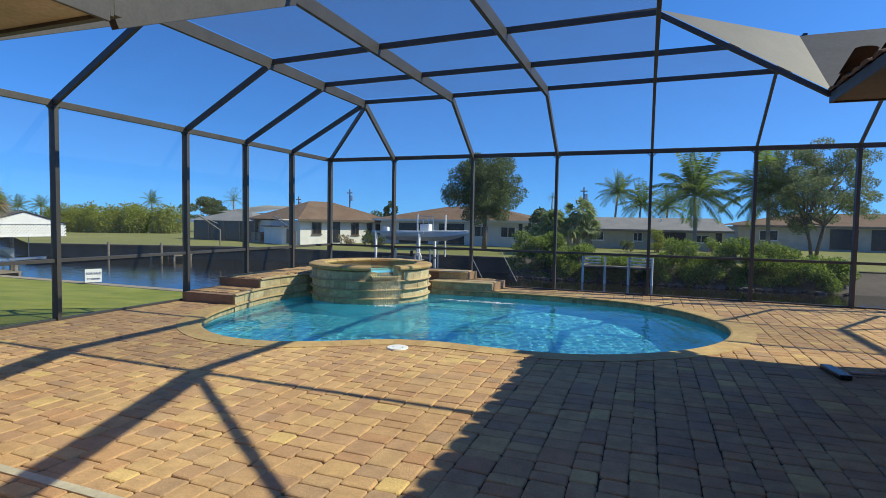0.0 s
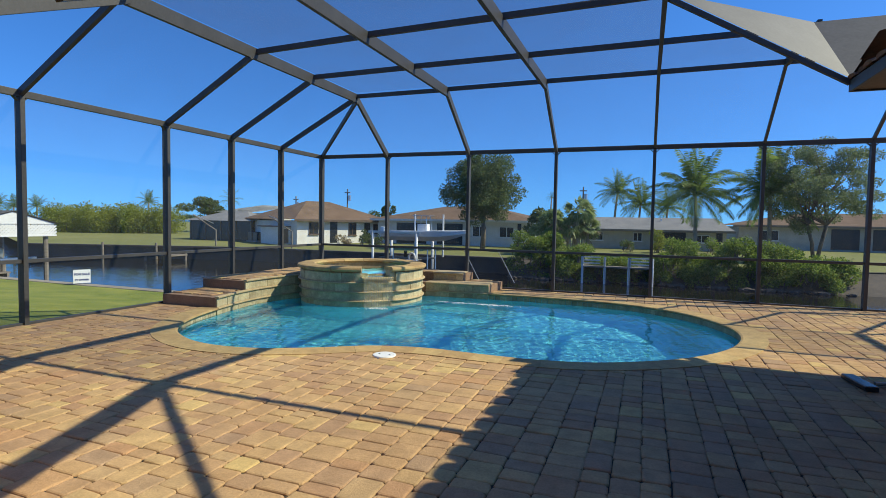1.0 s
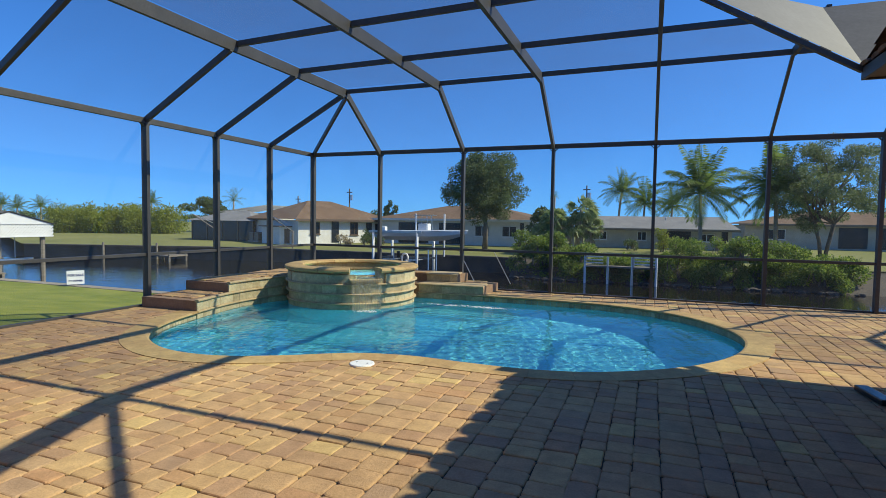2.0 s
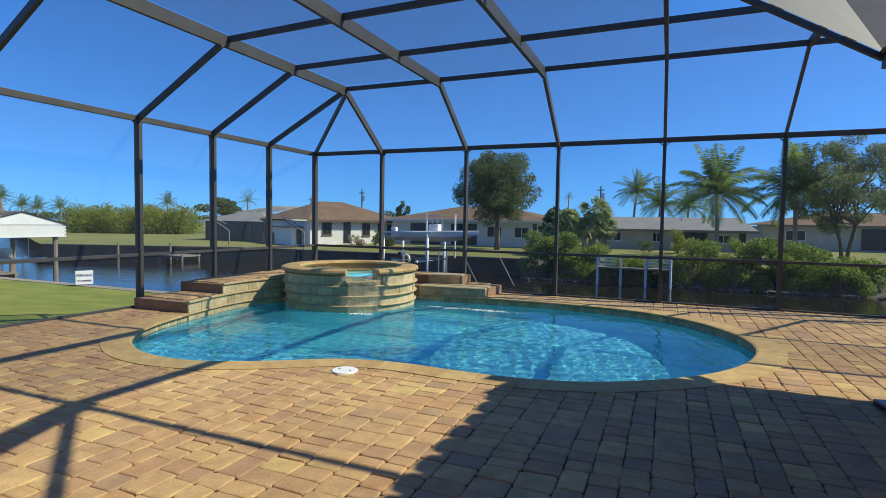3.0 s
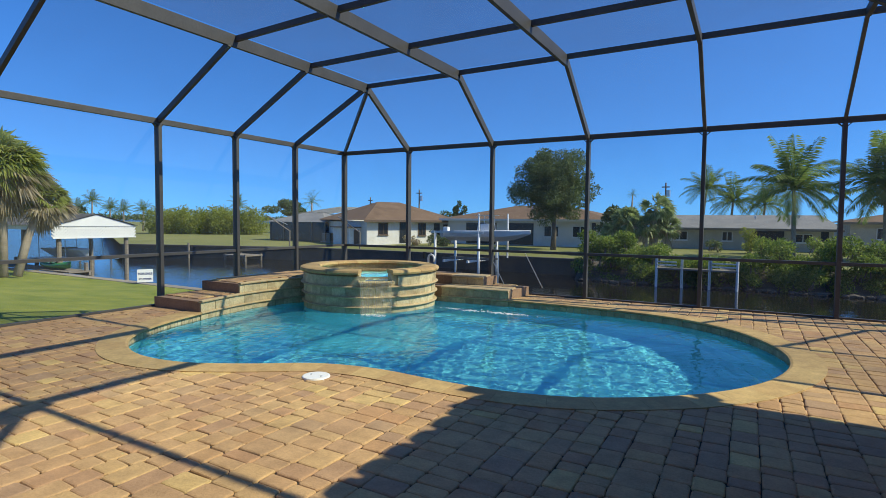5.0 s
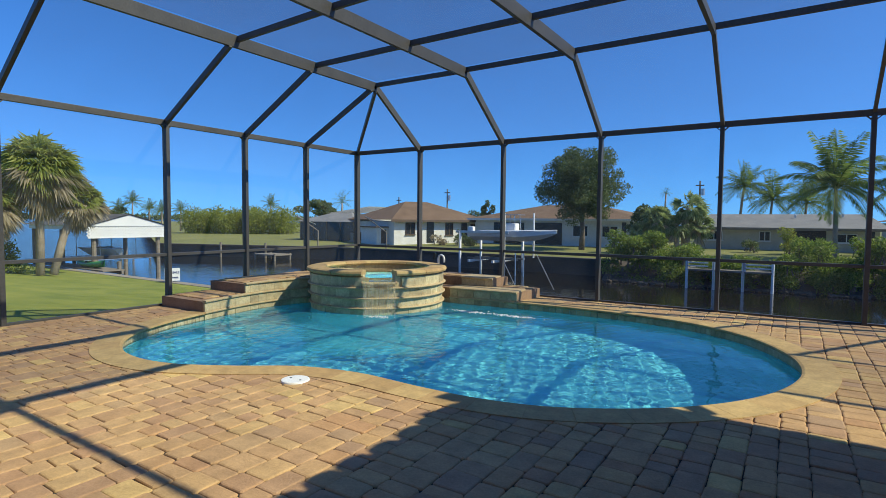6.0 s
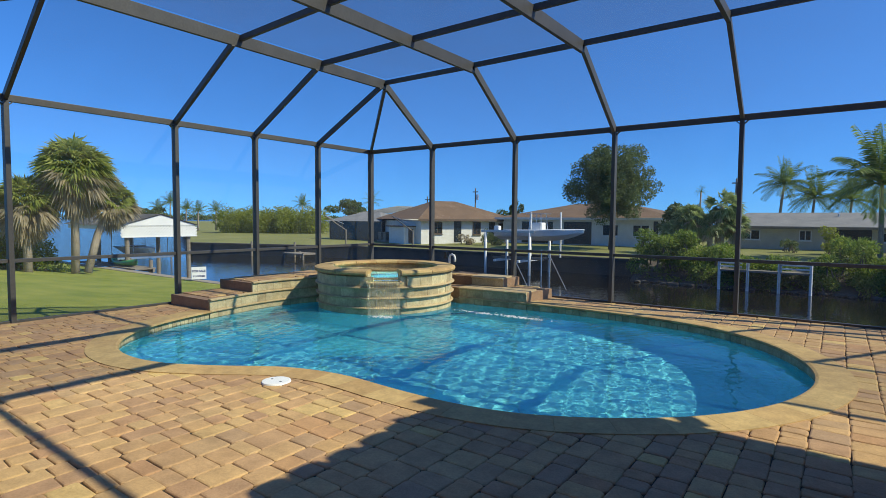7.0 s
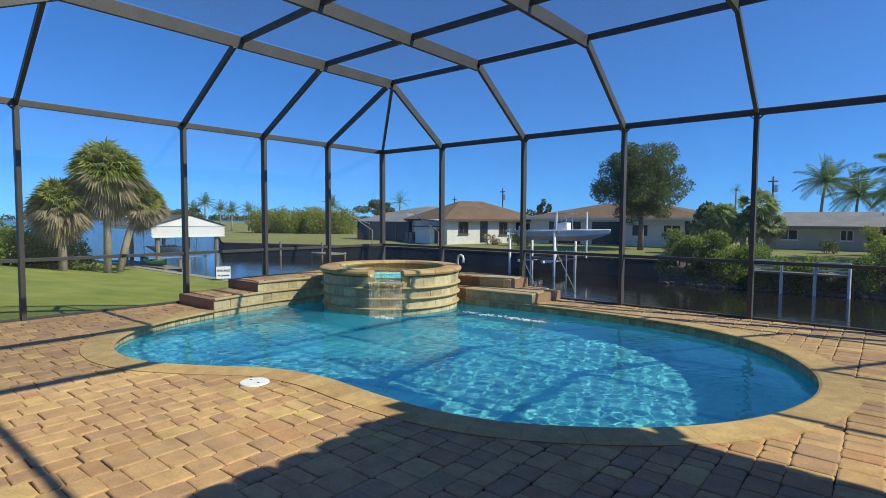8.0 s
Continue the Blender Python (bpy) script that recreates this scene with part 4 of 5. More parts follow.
# far bank trees
tree("oak_tree", "dense dark green tree on the far lawn", -12.2, 46.3, -0.75, 8, 5.15, 3.55, 3.3, 52000, 0.18, M_leaf, 11, clumps=170, frac=0.2, trunk_r=0.24)
tree("spreading_tree", "airy multi-trunked tree with thin grey-green leaves", 11.6, 46, -0.7, 8, 5.0, 4.5, 3.5, 44000, 0.135, M_airy, 12, trunks=4, clumps=130, frac=0.13, trunk_r=0.12)
tree("round_tree", "low rounded dark green tree behind shrubs", -6.6, 45, -0.75, 4, 2.2, 1.7, 1.5, 3500, 0.26, M_leaf, 13, clumps=14, frac=0.34, trunk_r=0.12)
palm("coconut_palm", "coconut palm with arching green fronds on far lawn", 4.1, 46, -0.75, 4.45, 3.6, 21, 30, (-0.1, 0), leaflets=52)
palm("coconut_palm", "coconut palm beside the spreading tree", 8.9, 46.4, -0.75, 4.45, 3.7, 22, 30, (-0.1, 0), leaflets=52)
palm("coconut_palm", "tall coconut palm far behind the houses", -3.0, 70, -0.7, 5.9, 2.9, 23, 34, (0.4, 0), leaflets=32)
palm("coconut_palm", "coconut palm far behind the grey house", -0.2, 70, -0.7, 4.5, 3.0, 24, 32, (0.2, 0), leaflets=32)
palm("coconut_palm", "coconut palm far behind the grey house", 2.8, 71, -0.7, 4.2, 3.0, 25, 30, (0.2, 0), leaflets=32)
palm("fan_palm", "thin tall palm with a small round crown", -10.5, 70, -0.7, 5.4, 0.8, 26, 16, (0.1, 0), 0.1, 12)
for k, (x, h, sz) in enumerate(((-6.6, 1.5, 0.9), (-5.7, 2.4, 1.1), (-4.6, 2.0, 1.0), (-4.0, 3.2, 1.2), (-3.4, 2.0, 1.0))):
    sabal("bushy grey-green sabal palm on the far lawn", x, 42 + 0.4 * k, -0.8, h, sz, 30 + k, 55, 10, low=-0.85, tone=M_fansilver)
tree("cypress_tree", "small dark columnar tree behind the houses", -26.6, 57, -0.6, 4, 3.0, 0.8, 1.4, 900, 0.3, M_leaf, 14, clumps=8, frac=0.45, trunk_r=0.1)
tree("round_tree", "small green tree behind the brown roofed house", -28.4, 58, -0.6, 3, 2.2, 1.3, 1.0, 1200, 0.3, M_leaf, 15, clumps=8, frac=0.45, trunk_r=0.1)
palm("coconut_palm", "palm rising behind the far houses", -21.5, 66, -0.6, 5.0, 2.0, 27, 16, (0.1, 0), leaflets=12)
tree("far_tree", "dark green tree far out on the point", -86, 46.0, -0.7, 5, 2.6, 3.2, 1.5, 2600, 0.45, M_leaf, 18, clumps=12, frac=0.4, trunk_r=0.15)
tree("far_tree", "green tree far behind the screened porch", -61, 66, -0.6, 5, 3.6, 3.4, 1.5, 2600, 0.45, M_leaf, 16, clumps=12, frac=0.4, trunk_r=0.15)
palm("coconut_palm", "palm far behind the screened porch", -56.8, 66, -0.6, 4.6, 2.2, 28, 16, (0.1, 0), leaflets=12)
# hedge thicket on the point
r = random.Random(5)
blobs = []
for k in range(46):
    u = k / 45
    x, y = -73.5 + 15.5 * u, 51.2 + 5.2 * u
    blobs.append((x + r.uniform(-0.6, 0.6), y + r.uniform(-1.5, 1.5), 0.85 + r.uniform(-0.3, 0.4), r.uniform(0.8, 1.3), r.uniform(1.0, 1.8), r.uniform(1.8, 2.4)))
shrub("thicket", "long yellow-green thicket along the far point", blobs, 26000, 0.30, M_hedge, 41, "thicket")
for k, (x, y, h) in enumerate(((-85, 48.9, 4.6), (-85, 51.5, 3.5), (-84, 53.0, 3.2), (-85, 56.8, 3.4), (-68.5, 62, 4.3), (-90, 49.5, 3.6))):
    palm("coconut_palm", "palm on the far point by the bay", x, y, -0.7, h, 1.9, 50 + k, 26, (0.1, 0), leaflets=26)
# mangroves along the far water edge
r = random.Random(9)
for k, (x0, x1, top, lab) in enumerate(((-7.2, -4.4, 1.1, "bright"), (-4.6, -2.6, 0.35, "low"), (-2.6, 1.6, -0.25, "low"), (1.6, 4.6, 0.75, "bright"), (4.6, 8.2, 1.0, "bright"), (8.2, 10.8, 0.0, "low"))):
    blobs = []
    for q in range(int((x1 - x0) * 9)):
        x = r.uniform(x0, x1)
        zt = top - r.uniform(0, top + 1.75)
        blobs.append((x, 36.3 + r.uniform(-0.9, 1.4), zt - 0.4, r.uniform(0.45, 0.8), r.uniform(0.45, 0.8), r.uniform(0.35, 0.6)))
    shrub("mangrove_bush", lab + " green mangrove bush at the water's edge", blobs, int(5200 * (x1 - x0)), 0.145, M_mangrove, 60 + k, "bush")
for k, (x, y, zz, s, mt, lb) in enumerate(((-25.0, 45.2, -0.3, 0.65, M_dead, "reddish brown clipped bush"), (-23.2, 45.6, -0.15, 0.85, M_leaf, "round green bush"), (-22.3, 46.2, -0.1, 0.8, M_leaf, "round green bush"),
                                           (1.9, 50, 0.0, 0.75, M_hedge, "yellow-green garden bush"), (6.0, 50.5, 0.1, 0.9, M_mangrove, "leafy garden bush"), (-0.6, 50.2, -0.2, 0.6, M_leaf, "small garden bush"))):
    shrub("garden_bush", lb + " by a house wall", lumps(random.Random(k), x, y, zz, s, s, s * 0.9, 6, 0.5), 700, 0.16, mt, 80 + k)
# sabal palms and scrub at the corner of the near lawn
sabal("tall sabal palm with shaggy dead skirt on the lawn", -24.6, 14.1, -0.85, 4.35, 1.45, 70, 170, 170, (0.0, 0.1), low=-0.65)
sabal("sabal palm with brown dead fronds", -24.9, 12.5, -0.8, 2.85, 1.15, 71, 90, 220, (-0.1, 0), low=-0.35)
sabal("leaning sabal palm beside the boat shed", -24.4, 14.5, -0.85, 3.05, 0.95, 72, 80, 110, (-0.2, 1.15), low=-0.5)
r = random.Random(15)
blobs = []
for k in range(60):
    u = r.random()
    top = 2.15 - 1.8 * u
    blobs.append((-27.6 + r.uniform(-1.4, 1.4), 8.6 + 5.0 * u + r.uniform(-0.4, 0.4), top - 0.4 - r.random() ** 1.5 * (top + 0.8), r.uniform(0.6, 0.95), r.uniform(0.6, 0.95), r.uniform(0.45, 0.75)))
shrub("scrub", "dense green scrub at the end of the lawn", blobs, 30000, 0.15, M_mangrove, 73, "scrub")

# low shore across the bay
rs = random.Random(2)
blobs = [(-900 + rs.uniform(-40, 40), -60 + 9 * k + rs.uniform(-4, 4), 1.0 + rs.uniform(-1, 2.5), 14, 9, rs.uniform(4, 7)) for k in range(110)]
shrub("far_shore_woods", "hazy line of woods across the bay", blobs, 9000, 5.0, M_leaf, 90, "woods")
# riprap stones below the mangroves
r = random.Random(3)
rip = tagged(new("riprap"), "dark broken stones along the waterline", "stones", kind="stuff")
bm = bmesh.new()
for k in range(90):
    x, y = r.uniform(-7, 11), 35.2 + r.uniform(-0.3, 0.5)
    q = bmesh.ops.create_icosphere(bm, subdivisions=1, radius=r.uniform(0.08, 0.24))["verts"]
    for v in q:
        v.co = Vector((v.co.x * 1.4, v.co.y, v.co.z * 0.6)) * r.uniform(0.85, 1.15) + Vector((x, y, CANAL + 0.05))
tagged(part("stones", bm, M_darkconcrete, rip), kind="stuff")
bm = bmesh.new()
g = [[bm.verts.new((x, y, z + 0.1 * noise.noise(Vector((x, y, 3))))) for x in steps(-7.4, 45, 1.31)] for y, z in ((35.0, CANAL - 0.3), (35.8, CANAL + 0.15), (36.8, -1.45), (38.2, -0.88))]
for A, B in zip(g, g[1:]):
    for i in range(len(A) - 1):
        bm.faces.new((A[i], A[i + 1], B[i + 1], B[i]))
structure(part("mud_bank", bm, M_darkconcrete, smooth=True), "dark muddy bank under the mangroves", "bank")

# ---------------- far houses ----------------
def hip_roof(bm, x0, x1, y0, y1, z, rise, inset):
    lo = [bm.verts.new(v) for v in ((x0, y0, z), (x1, y0, z), (x1, y1, z), (x0, y1, z))]
    ym = (y0 + y1) / 2
    a, b_ = bm.verts.new((x0 + inset, ym, z + rise)), bm.verts.new((x1 - inset, ym, z + rise))
    bm.faces.new((lo[0], lo[1], b_, a))
    bm.faces.new((lo[2], lo[3], a, b_))
    bm.faces.new((lo[1], lo[2], b_))
    bm.faces.new((lo[3], lo[0], a))
    bm.faces.new(lo[::-1])
    return bm


def ac_unit(x, y, z, rz):
    """An outdoor air conditioner: case, fan grille on top, side louvres."""
    u = thing("air_conditioner", "weathered grey outdoor air conditioner by the wall", "air conditioner", x, y, z, rz, group="air conditioners")
    part("case", box(-0.4, -0.4, 0.05, 0.4, 0.4, 0.85, bev=0.04), M_wood, u)
    part("base_pad", box(-0.5, -0.5, -0.1, 0.5, 0.5, 0.05, bev=0.01), M_concrete, u)
    for k in range(6):
        part("louvre", box(-0.36, -0.415, 0.16 + 0.1 * k, 0.36, -0.395, 0.21 + 0.1 * k), M_dark, u)
    part("fan_grille", lathe(bmesh.new(), [(0.3, 0.85), (0.33, 0.87), (0.3, 0.89), (0.05, 0.89), (0.02, 0.86)], seg=16), M_dark, u)


def window(parent, x, y, z, w, h, frame_mat=None, name="window"):
    o = new(name)
    o.parent = parent
    fm = frame_mat or M_white
    bm = bmesh.new()
    t = 0.06
    for a in ((x, z, x + w, z + t), (x, z + h - t, x + w, z + h), (x, z, x + t, z + h), (x + w - t, z, x + w, z + h), (x + w / 2 - t / 2, z, x + w / 2 + t / 2, z + h)):
        add_box(bm, a[0], y - 0.06, a[1], a[2], y + 0.02, a[3])
    part("window_frame", bm, fm, o)
    part("pane", box(x + t, y - 0.03, z + t, x + w - t, y - 0.01, z + h - t), M_dark, o, "dark window glass")
    part("sill", box(x - 0.06, y - 0.12, z - 0.06, x + w + 0.06, y + 0.0, z), fm, o)


def far_house(label, x0, x1, y0, depth, zb, ze, rise, inset, wallmat, roofmat, openings, over=0.6, at=None, trim=None):
    h = tagged(new("house"), label, "house", "houses across the canal")
    if at:
        h.matrix_basis = pose(*at)
    part("wall", prism(bmesh.new(), [(x0, y0), (x1, y0), (x1, y0 + depth), (x0, y0 + depth)], zb - 0.3, ze - 0.01), wallmat, h)
    part("roof", hip_roof(bmesh.new(), x0 - over, x1 + over, y0 - over, y0 + depth + over, ze + 0.12, rise, inset), roofmat, h)
    part("fascia", box(x0 - over, y0 - over - 0.03, ze - 0.06, x1 + over, y0 - over, ze + 0.14), trim or (M_white if wallmat is M_stucco else M_wood), h)
    for kind, x, z, w, hh in openings:
        if kind == "window":
            window(h, x, y0, z, w, hh, trim)
        elif kind == "door":
            d = part("door", box(x, y0 - 0.05, zb, x + w, y0 + 0.01, zb + hh, bev=0.01), M_white, h, "white panel door")
            part("door_handle", box(x + w - 0.14, y0 - 0.1, zb + 0.95, x + w - 0.08, y0 - 0.05, zb + 1.08), M_alu, d)
        else:
            # wall has no hole here: a dark slab paints the opening's shade
            part("opening_shade_slab", box(x, y0 - 0.03, z, x + w, y0 + 0.01, z + hh), M_dark, h, "flat dark slab painted for the shade in an opening")
    return h


white_house = far_house("white stucco house with low brown shingle hip roof", -4.6, 5.4, 0, 9, -0.75, 1.35, 1.85, 4.3, M_stucco, M_shingle,
                        [("window", -3.4, 0.1, 1.0, 1.1), ("window", 1.0, 0.0, 0.9, 1.2), ("window", 4.0, 0.2, 0.7, 0.9), ("porch", -1.1, -0.7, 0.8, 2.0), ("porch", 2.9, -0.7, 0.7, 1.9)], at=(-26.8, 47.4, 0, 0, 0, 66), trim=M_brown)
closet = part("utility_closet", box(-5.75, 1.2, -0.9, -4.61, 4.6, 0.72, bev=0.01), M_stucco, white_house, "low white utility closet on the side wall")
part("closet_roof", box(-5.95, 1.0, 0.73, -4.61, 4.9, 0.83, bev=0.01), M_brown, closet, "flat brown closet roof")
part("closet_door", box(-5.3, 1.14, -0.75, -4.8, 1.2, 0.55, bev=0.01), M_brown, closet)
for d in (5.9, 7.0):
    ac_unit(*(white_house.matrix_basis @ Vector((-5.3, d, -0.72))), 66)
far_house("pale house with brown hip roof behind the boat lift", -24.6, -8.8, 51, 10, -0.75, 1.55, 1.4, 6.0, M_stucco, M_shingle,
          [("porch", -22.5, -0.7, 3.2, 2.0), ("porch", -18.2, -0.7, 2.6, 2.0), ("window", -14.6, 0.1, 1.4, 1.0), ("window", -12.0, 0.1, 1.4, 1.0), ("porch", -10.3, -0.2, 0.35, 1.6)])
far_house("low beige ranch house with grey shingle roof", -4.9, 7.2, 54.5, 9, -0.7, 0.95, 1.15, 1.0, M_greystucco, M_shinglegrey,
          [("window", -4.3, 0.0, 1.3, 0.8), ("window", -0.4, 0.0, 0.8, 0.8), ("porch", 1.8, -0.6, 2.2, 1.5), ("window", 4.6, 0.0, 1.3, 0.7), ("porch", 6.4, -0.4, 0.5, 1.3)])
far_house("long house with tan roof behind the trees", 9.2, 34, 62, 10, -0.7, 1.55, 1.3, 6.5, M_greystucco, M_shingle,
          [("window", 11, 0.2, 1.6, 1.0), ("porch", 16.8, -0.5, 2.2, 1.9), ("porch", 20.0, -0.5, 2.0, 1.9), ("window", 24, 0.2, 1.6, 1.0), ("window", 29, 0.2, 1.6, 1.0)])
fence = thing("garden_fence", "short brown picket fence by the grey house", "fence", 2.6, 51.5, -0.72)
for k in range(7):
    part("picket", box(0.2 * k, -0.02, 0.0, 0.2 * k + 0.12, 0.02, 0.75 + 0.04 * (k % 2)), M_riser, fence)
for z in (0.2, 0.55):
    part("rail", box(-0.05, 0.021, z, 1.4, 0.06, z + 0.08), M_riser, fence)
tree("small_tree", "small yellow-green tree before the grey house", 1.7, 49.5, -0.72, 2, 1.3, 0.7, 0.85, 900, 0.16, M_hedge, 17, clumps=8, frac=0.45, trunk_r=0.05)
for x, y, z in ((-30.2, 52.0, 2.6), (-17.0, 54.5, 2.6), (2.0, 57.5, 1.6), (5.2, 58.0, 1.7)):
    vp = thing("roof_vent", "small metal vent pipe on a roof", "roof vent", x, y, z, group="roof vents")
    part("pipe", tube(bmesh.new(), [(0, 0, -0.3), (0, 0, 0.5)], 0.06, 8), M_alu, vp)
    part("cap", lathe(bmesh.new(), [(0.001, 0.58), (0.12, 0.5), (0.12, 0.47), (0.001, 0.47)], seg=10), M_alu, vp)

# screened porch building beside the white house
porch = thing("screened_porch", "dark screened porch with low grey roof", "porch", -40.0, 48.5, -0.75)
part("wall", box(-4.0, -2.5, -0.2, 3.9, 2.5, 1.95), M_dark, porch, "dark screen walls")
part("roof", hip_roof(bmesh.new(), -4.4, 4.3, -2.9, 2.9, 1.95, 1.0, 3.0), M_shinglegrey, porch)
for x in (-4.0, -2.0, 0.0, 2.0, 3.84):
    part("post", box(x, -2.56, -0.2, x + 0.08, -2.49, 1.95), M_wood, porch)
barn = thing("metal_roof_building", "building with bright white metal roof", "building", -49.3, 62.5, -0.7)
part("wall", box(-3.6, -3, -0.3, 3.6, 3, 2.9), M_greystucco, barn)
bm = bmesh.new()
bm.faces.new([bm.verts.new(v) for v in ((-4, -3.4, 3.0), (4, -3.4, 3.9), (4, 3.4, 3.9), (-4, 3.4, 3.0))])
bmesh.ops.solidify(bm, geom=bm.faces[:], thickness=0.12)
part("roof", bm, M_white, barn, "white metal roof")
# utility poles
for x, y, top in ((-31.4, 56.5, 5.0), (-5.3, 58, 5.2), (-39.5, 58, 4.3)):
    p = thing("utility_pole", "thin weathered wooden utility pole", "utility pole", x, y, -0.7, group="utility poles")
    part("pole", tube(bmesh.new(), [(0, 0, -0.2), (0, 0, top + 0.7)], 0.1, 8, 0.07), M_wood, p)
    part("crossarm", box(-0.35, -0.05, top + 0.25, 0.35, 0.05, top + 0.35), M_wood, p)
    part("transformer", lathe(bmesh.new(), [(0.01, top - 0.6), (0.17, top - 0.6), (0.17, top), (0.01, top)], 0.25, 0, 10), M_alu, p)

# ---------------- boat lift, boat, docks, shed ----------------
lift = thing("boat_lift", "four post boat lift with white pilings", "boat lift", -13.15, 35.6, CANAL)
for x in (-3.1, 0.05):
    for y in (-1.3, 1.5):
        part("piling", tube(bmesh.new(), [(x, y, -1.2), (x, y, 2.75)], 0.085, 10), M_white, lift, "white sleeved piling", smooth=True)
for y in (-1.3, 1.5):
    part("top_beam", box(-3.4, y - 0.08, 2.6, 0.35, y + 0.08, 2.75, bev=0.01), M_alu, lift)
for x in (-2.4, -0.7):
    part("cradle_beam", box(x - 0.07, -1.4, 0.75, x + 0.07, 1.6, 0.9, bev=0.01), M_white, lift)
for y in (-0.5, 0.6):
    part("bunk", box(-3.0, y - 0.06, 0.9, 0.6, y + 0.06, 1.0, bev=0.01), M_wood, lift)
for x in (-1.7, 0.75, 1.3):
    part("guide_post", tube(bmesh.new(), [(x, -1.1, -0.8), (x, -1.1, 1.6)], 0.04, 8), M_alu, lift)
for x in (-1.2, 0.9):
    part("guide_post", tube(bmesh.new(), [(x, 1.3, 1.0), (x, 1.3, 3.9)], 0.06, 8), M_white, lift)
boat = thing("motor_boat", "white centre console boat raised on the lift", "boat", -13.2, 35.7, CANAL + 2.05)
bm = bmesh.new()
secs = []
for k in range(13):
    u = k / 12
    x = -3.1 + 6.4 * u
    hw = 1.0 * (1 - max(0, (u - 0.45) / 0.55) ** 2.2) + 0.01
    zb, zt = 0.05 + 0.55 * max(0, (u - 0.6) / 0.4) ** 2, 0.62 + 0.16 * u
    secs.append([bm.verts.new(v) for v in ((x, -hw, zt), (x + 0.02, -hw * 0.86, zt * 0.5 + zb * 0.5), (x, 0, zb), (x + 0.02, hw * 0.86, zt * 0.5 + zb * 0.5), (x, hw, zt))])
for A, B in zip(secs, secs[1:]):
    for j in range(4):
        bm.faces.new((A[j], A[j + 1], B[j + 1], B[j]))
    bm.faces.new((A[4], A[0], B[0], B[4]))
bm.faces.new(secs[0])
part("hull", bm, M_plastic, boat, "white fibreglass hull")
bm = bmesh.new()
for s in (-1, 1):
    tube(bm, [(-3.1, s * 0.98, 0.66), (-0.5, s * 0.98, 0.72), (1.5, s * 0.8, 0.77), (3.3, s * 0.03, 0.81)], 0.05, 6)
part("rub_rail", bm, M_white, boat)
part("console", box(-0.35, -0.4, 0.6, 0.35, 0.4, 1.25, bev=0.06), M_plastic, boat)
bm = bmesh.new()
for x, y in ((-0.5, -0.55), (-0.5, 0.55), (0.45, -0.5), (0.45, 0.5)):
    tube(bm, [(x, y, 0.6), (x * 0.8, y * 0.85, 1.8)], 0.025, 6)
part("tower_frame", bm, M_alu, boat)
part("t_top", box(-0.7, -0.6, 1.8, 0.7, 0.6, 1.84, bev=0.01), M_alu, boat)
boat.scale = (0.9, 0.9, 0.95)
motor = part("outboard_motor", box(-3.55, -0.2, 0.25, -3.12, 0.2, 1.0, bev=0.08), M_plastic, boat, "white outboard motor")

dock = thing("dock", "small wooden dock with white end rails", "dock", -0.8, 35.2, CANAL)
part("deck", box(-1.95, -0.7, 0.93, 1.95, 1.6, 1.02, bev=0.01), M_wood, dock, "grey deck boards")
for x in (-1.9, -0.65, 0.65, 1.9):
    for y in (-0.65, 1.5):
        part("piling", tube(bmesh.new(), [(x, y, -1.2), (x, y, 1.55 if y < 0 else 1.0)], 0.07, 8), M_white if abs(x) > 1 else M_alu, dock)
for s in (-1, 1):
    x0, x1 = (0.7, 1.9) if s > 0 else (-1.9, -0.9)
    for z in (1.15, 1.32, 1.5):
        part("rail", box(x0, -0.72, z, x1, -0.66, z + 0.06), M_white, dock)
    part("rail_post", box(x0, -0.72, 1.0, x0 + 0.06, -0.66, 1.56), M_white, dock)
dock2 = thing("dock", "low weathered dock on the far seawall", "dock", -34.6, 34.4, CANAL)
part("deck", box(-1.3, -0.9, 0.38, 1.3, 0.9, 0.48), M_wood, dock2)
for x in (-1.2, 1.2):
    for y in (-0.8, 0.8):
        part("piling", tube(bmesh.new(), [(x, y, -1.0), (x, y, 0.55)], 0.09, 8), M_wood, dock2)
davit = thing("boat_davit", "weathered steel davit arm on the far seawall", "davit", -25.6, 38.3, BANK)
part("post", tube(bmesh.new(), [(0, 0, -0.1), (0, 0, 1.4)], 0.06, 8), M_wood, davit)
part("arm", tube(bmesh.new(), [(0, 0, 1.35), (-1.9, -0.4, 2.6)], 0.045, 8), M_wood, davit)
part("arm", tube(bmesh.new(), [(-0.2, 0, 1.9), (-1.9, -0.4, 2.62)], 0.03, 6), M_alu, davit)
dav2 = copy_thing(davit, pose(-33.0, 38.0, BANK, 0, 0, 60))

shed = thing("boat_shed", "boat shelter over the water with white lattice gable", "boat shed", -27.0, 18.9, CANAL)
W2 = 1.75
for x in (0.0, -3.4, -6.8):
    for y in (-1.6, 1.6):
        part("piling", tube(bmesh.new(), [(x - 0.1, y, -1.2), (x - 0.1, y, 2.95)], 0.11, 8), M_wood, shed)
bm = bmesh.new()
for s in (-1, 1):
    bm.faces.new([bm.verts.new(v) for v in ((0.25, 0, 3.58), (-7.2, 0, 3.58), (-7.2, s * 2.05, 2.98), (0.25, s * 2.05, 2.98))])
bmesh.ops.solidify(bm, geom=bm.faces[:], thickness=0.08)
part("roof", bm, M_shinglegrey, shed, "grey shingle gable roof")
bm = bmesh.new()
g = [bm.verts.new(v) for v in ((0.1, -1.95, 2.96), (0.1, 1.95, 2.96), (0.1, 0, 3.52), (0.16, -1.95, 2.96), (0.16, 1.95, 2.96), (0.16, 0, 3.52))]
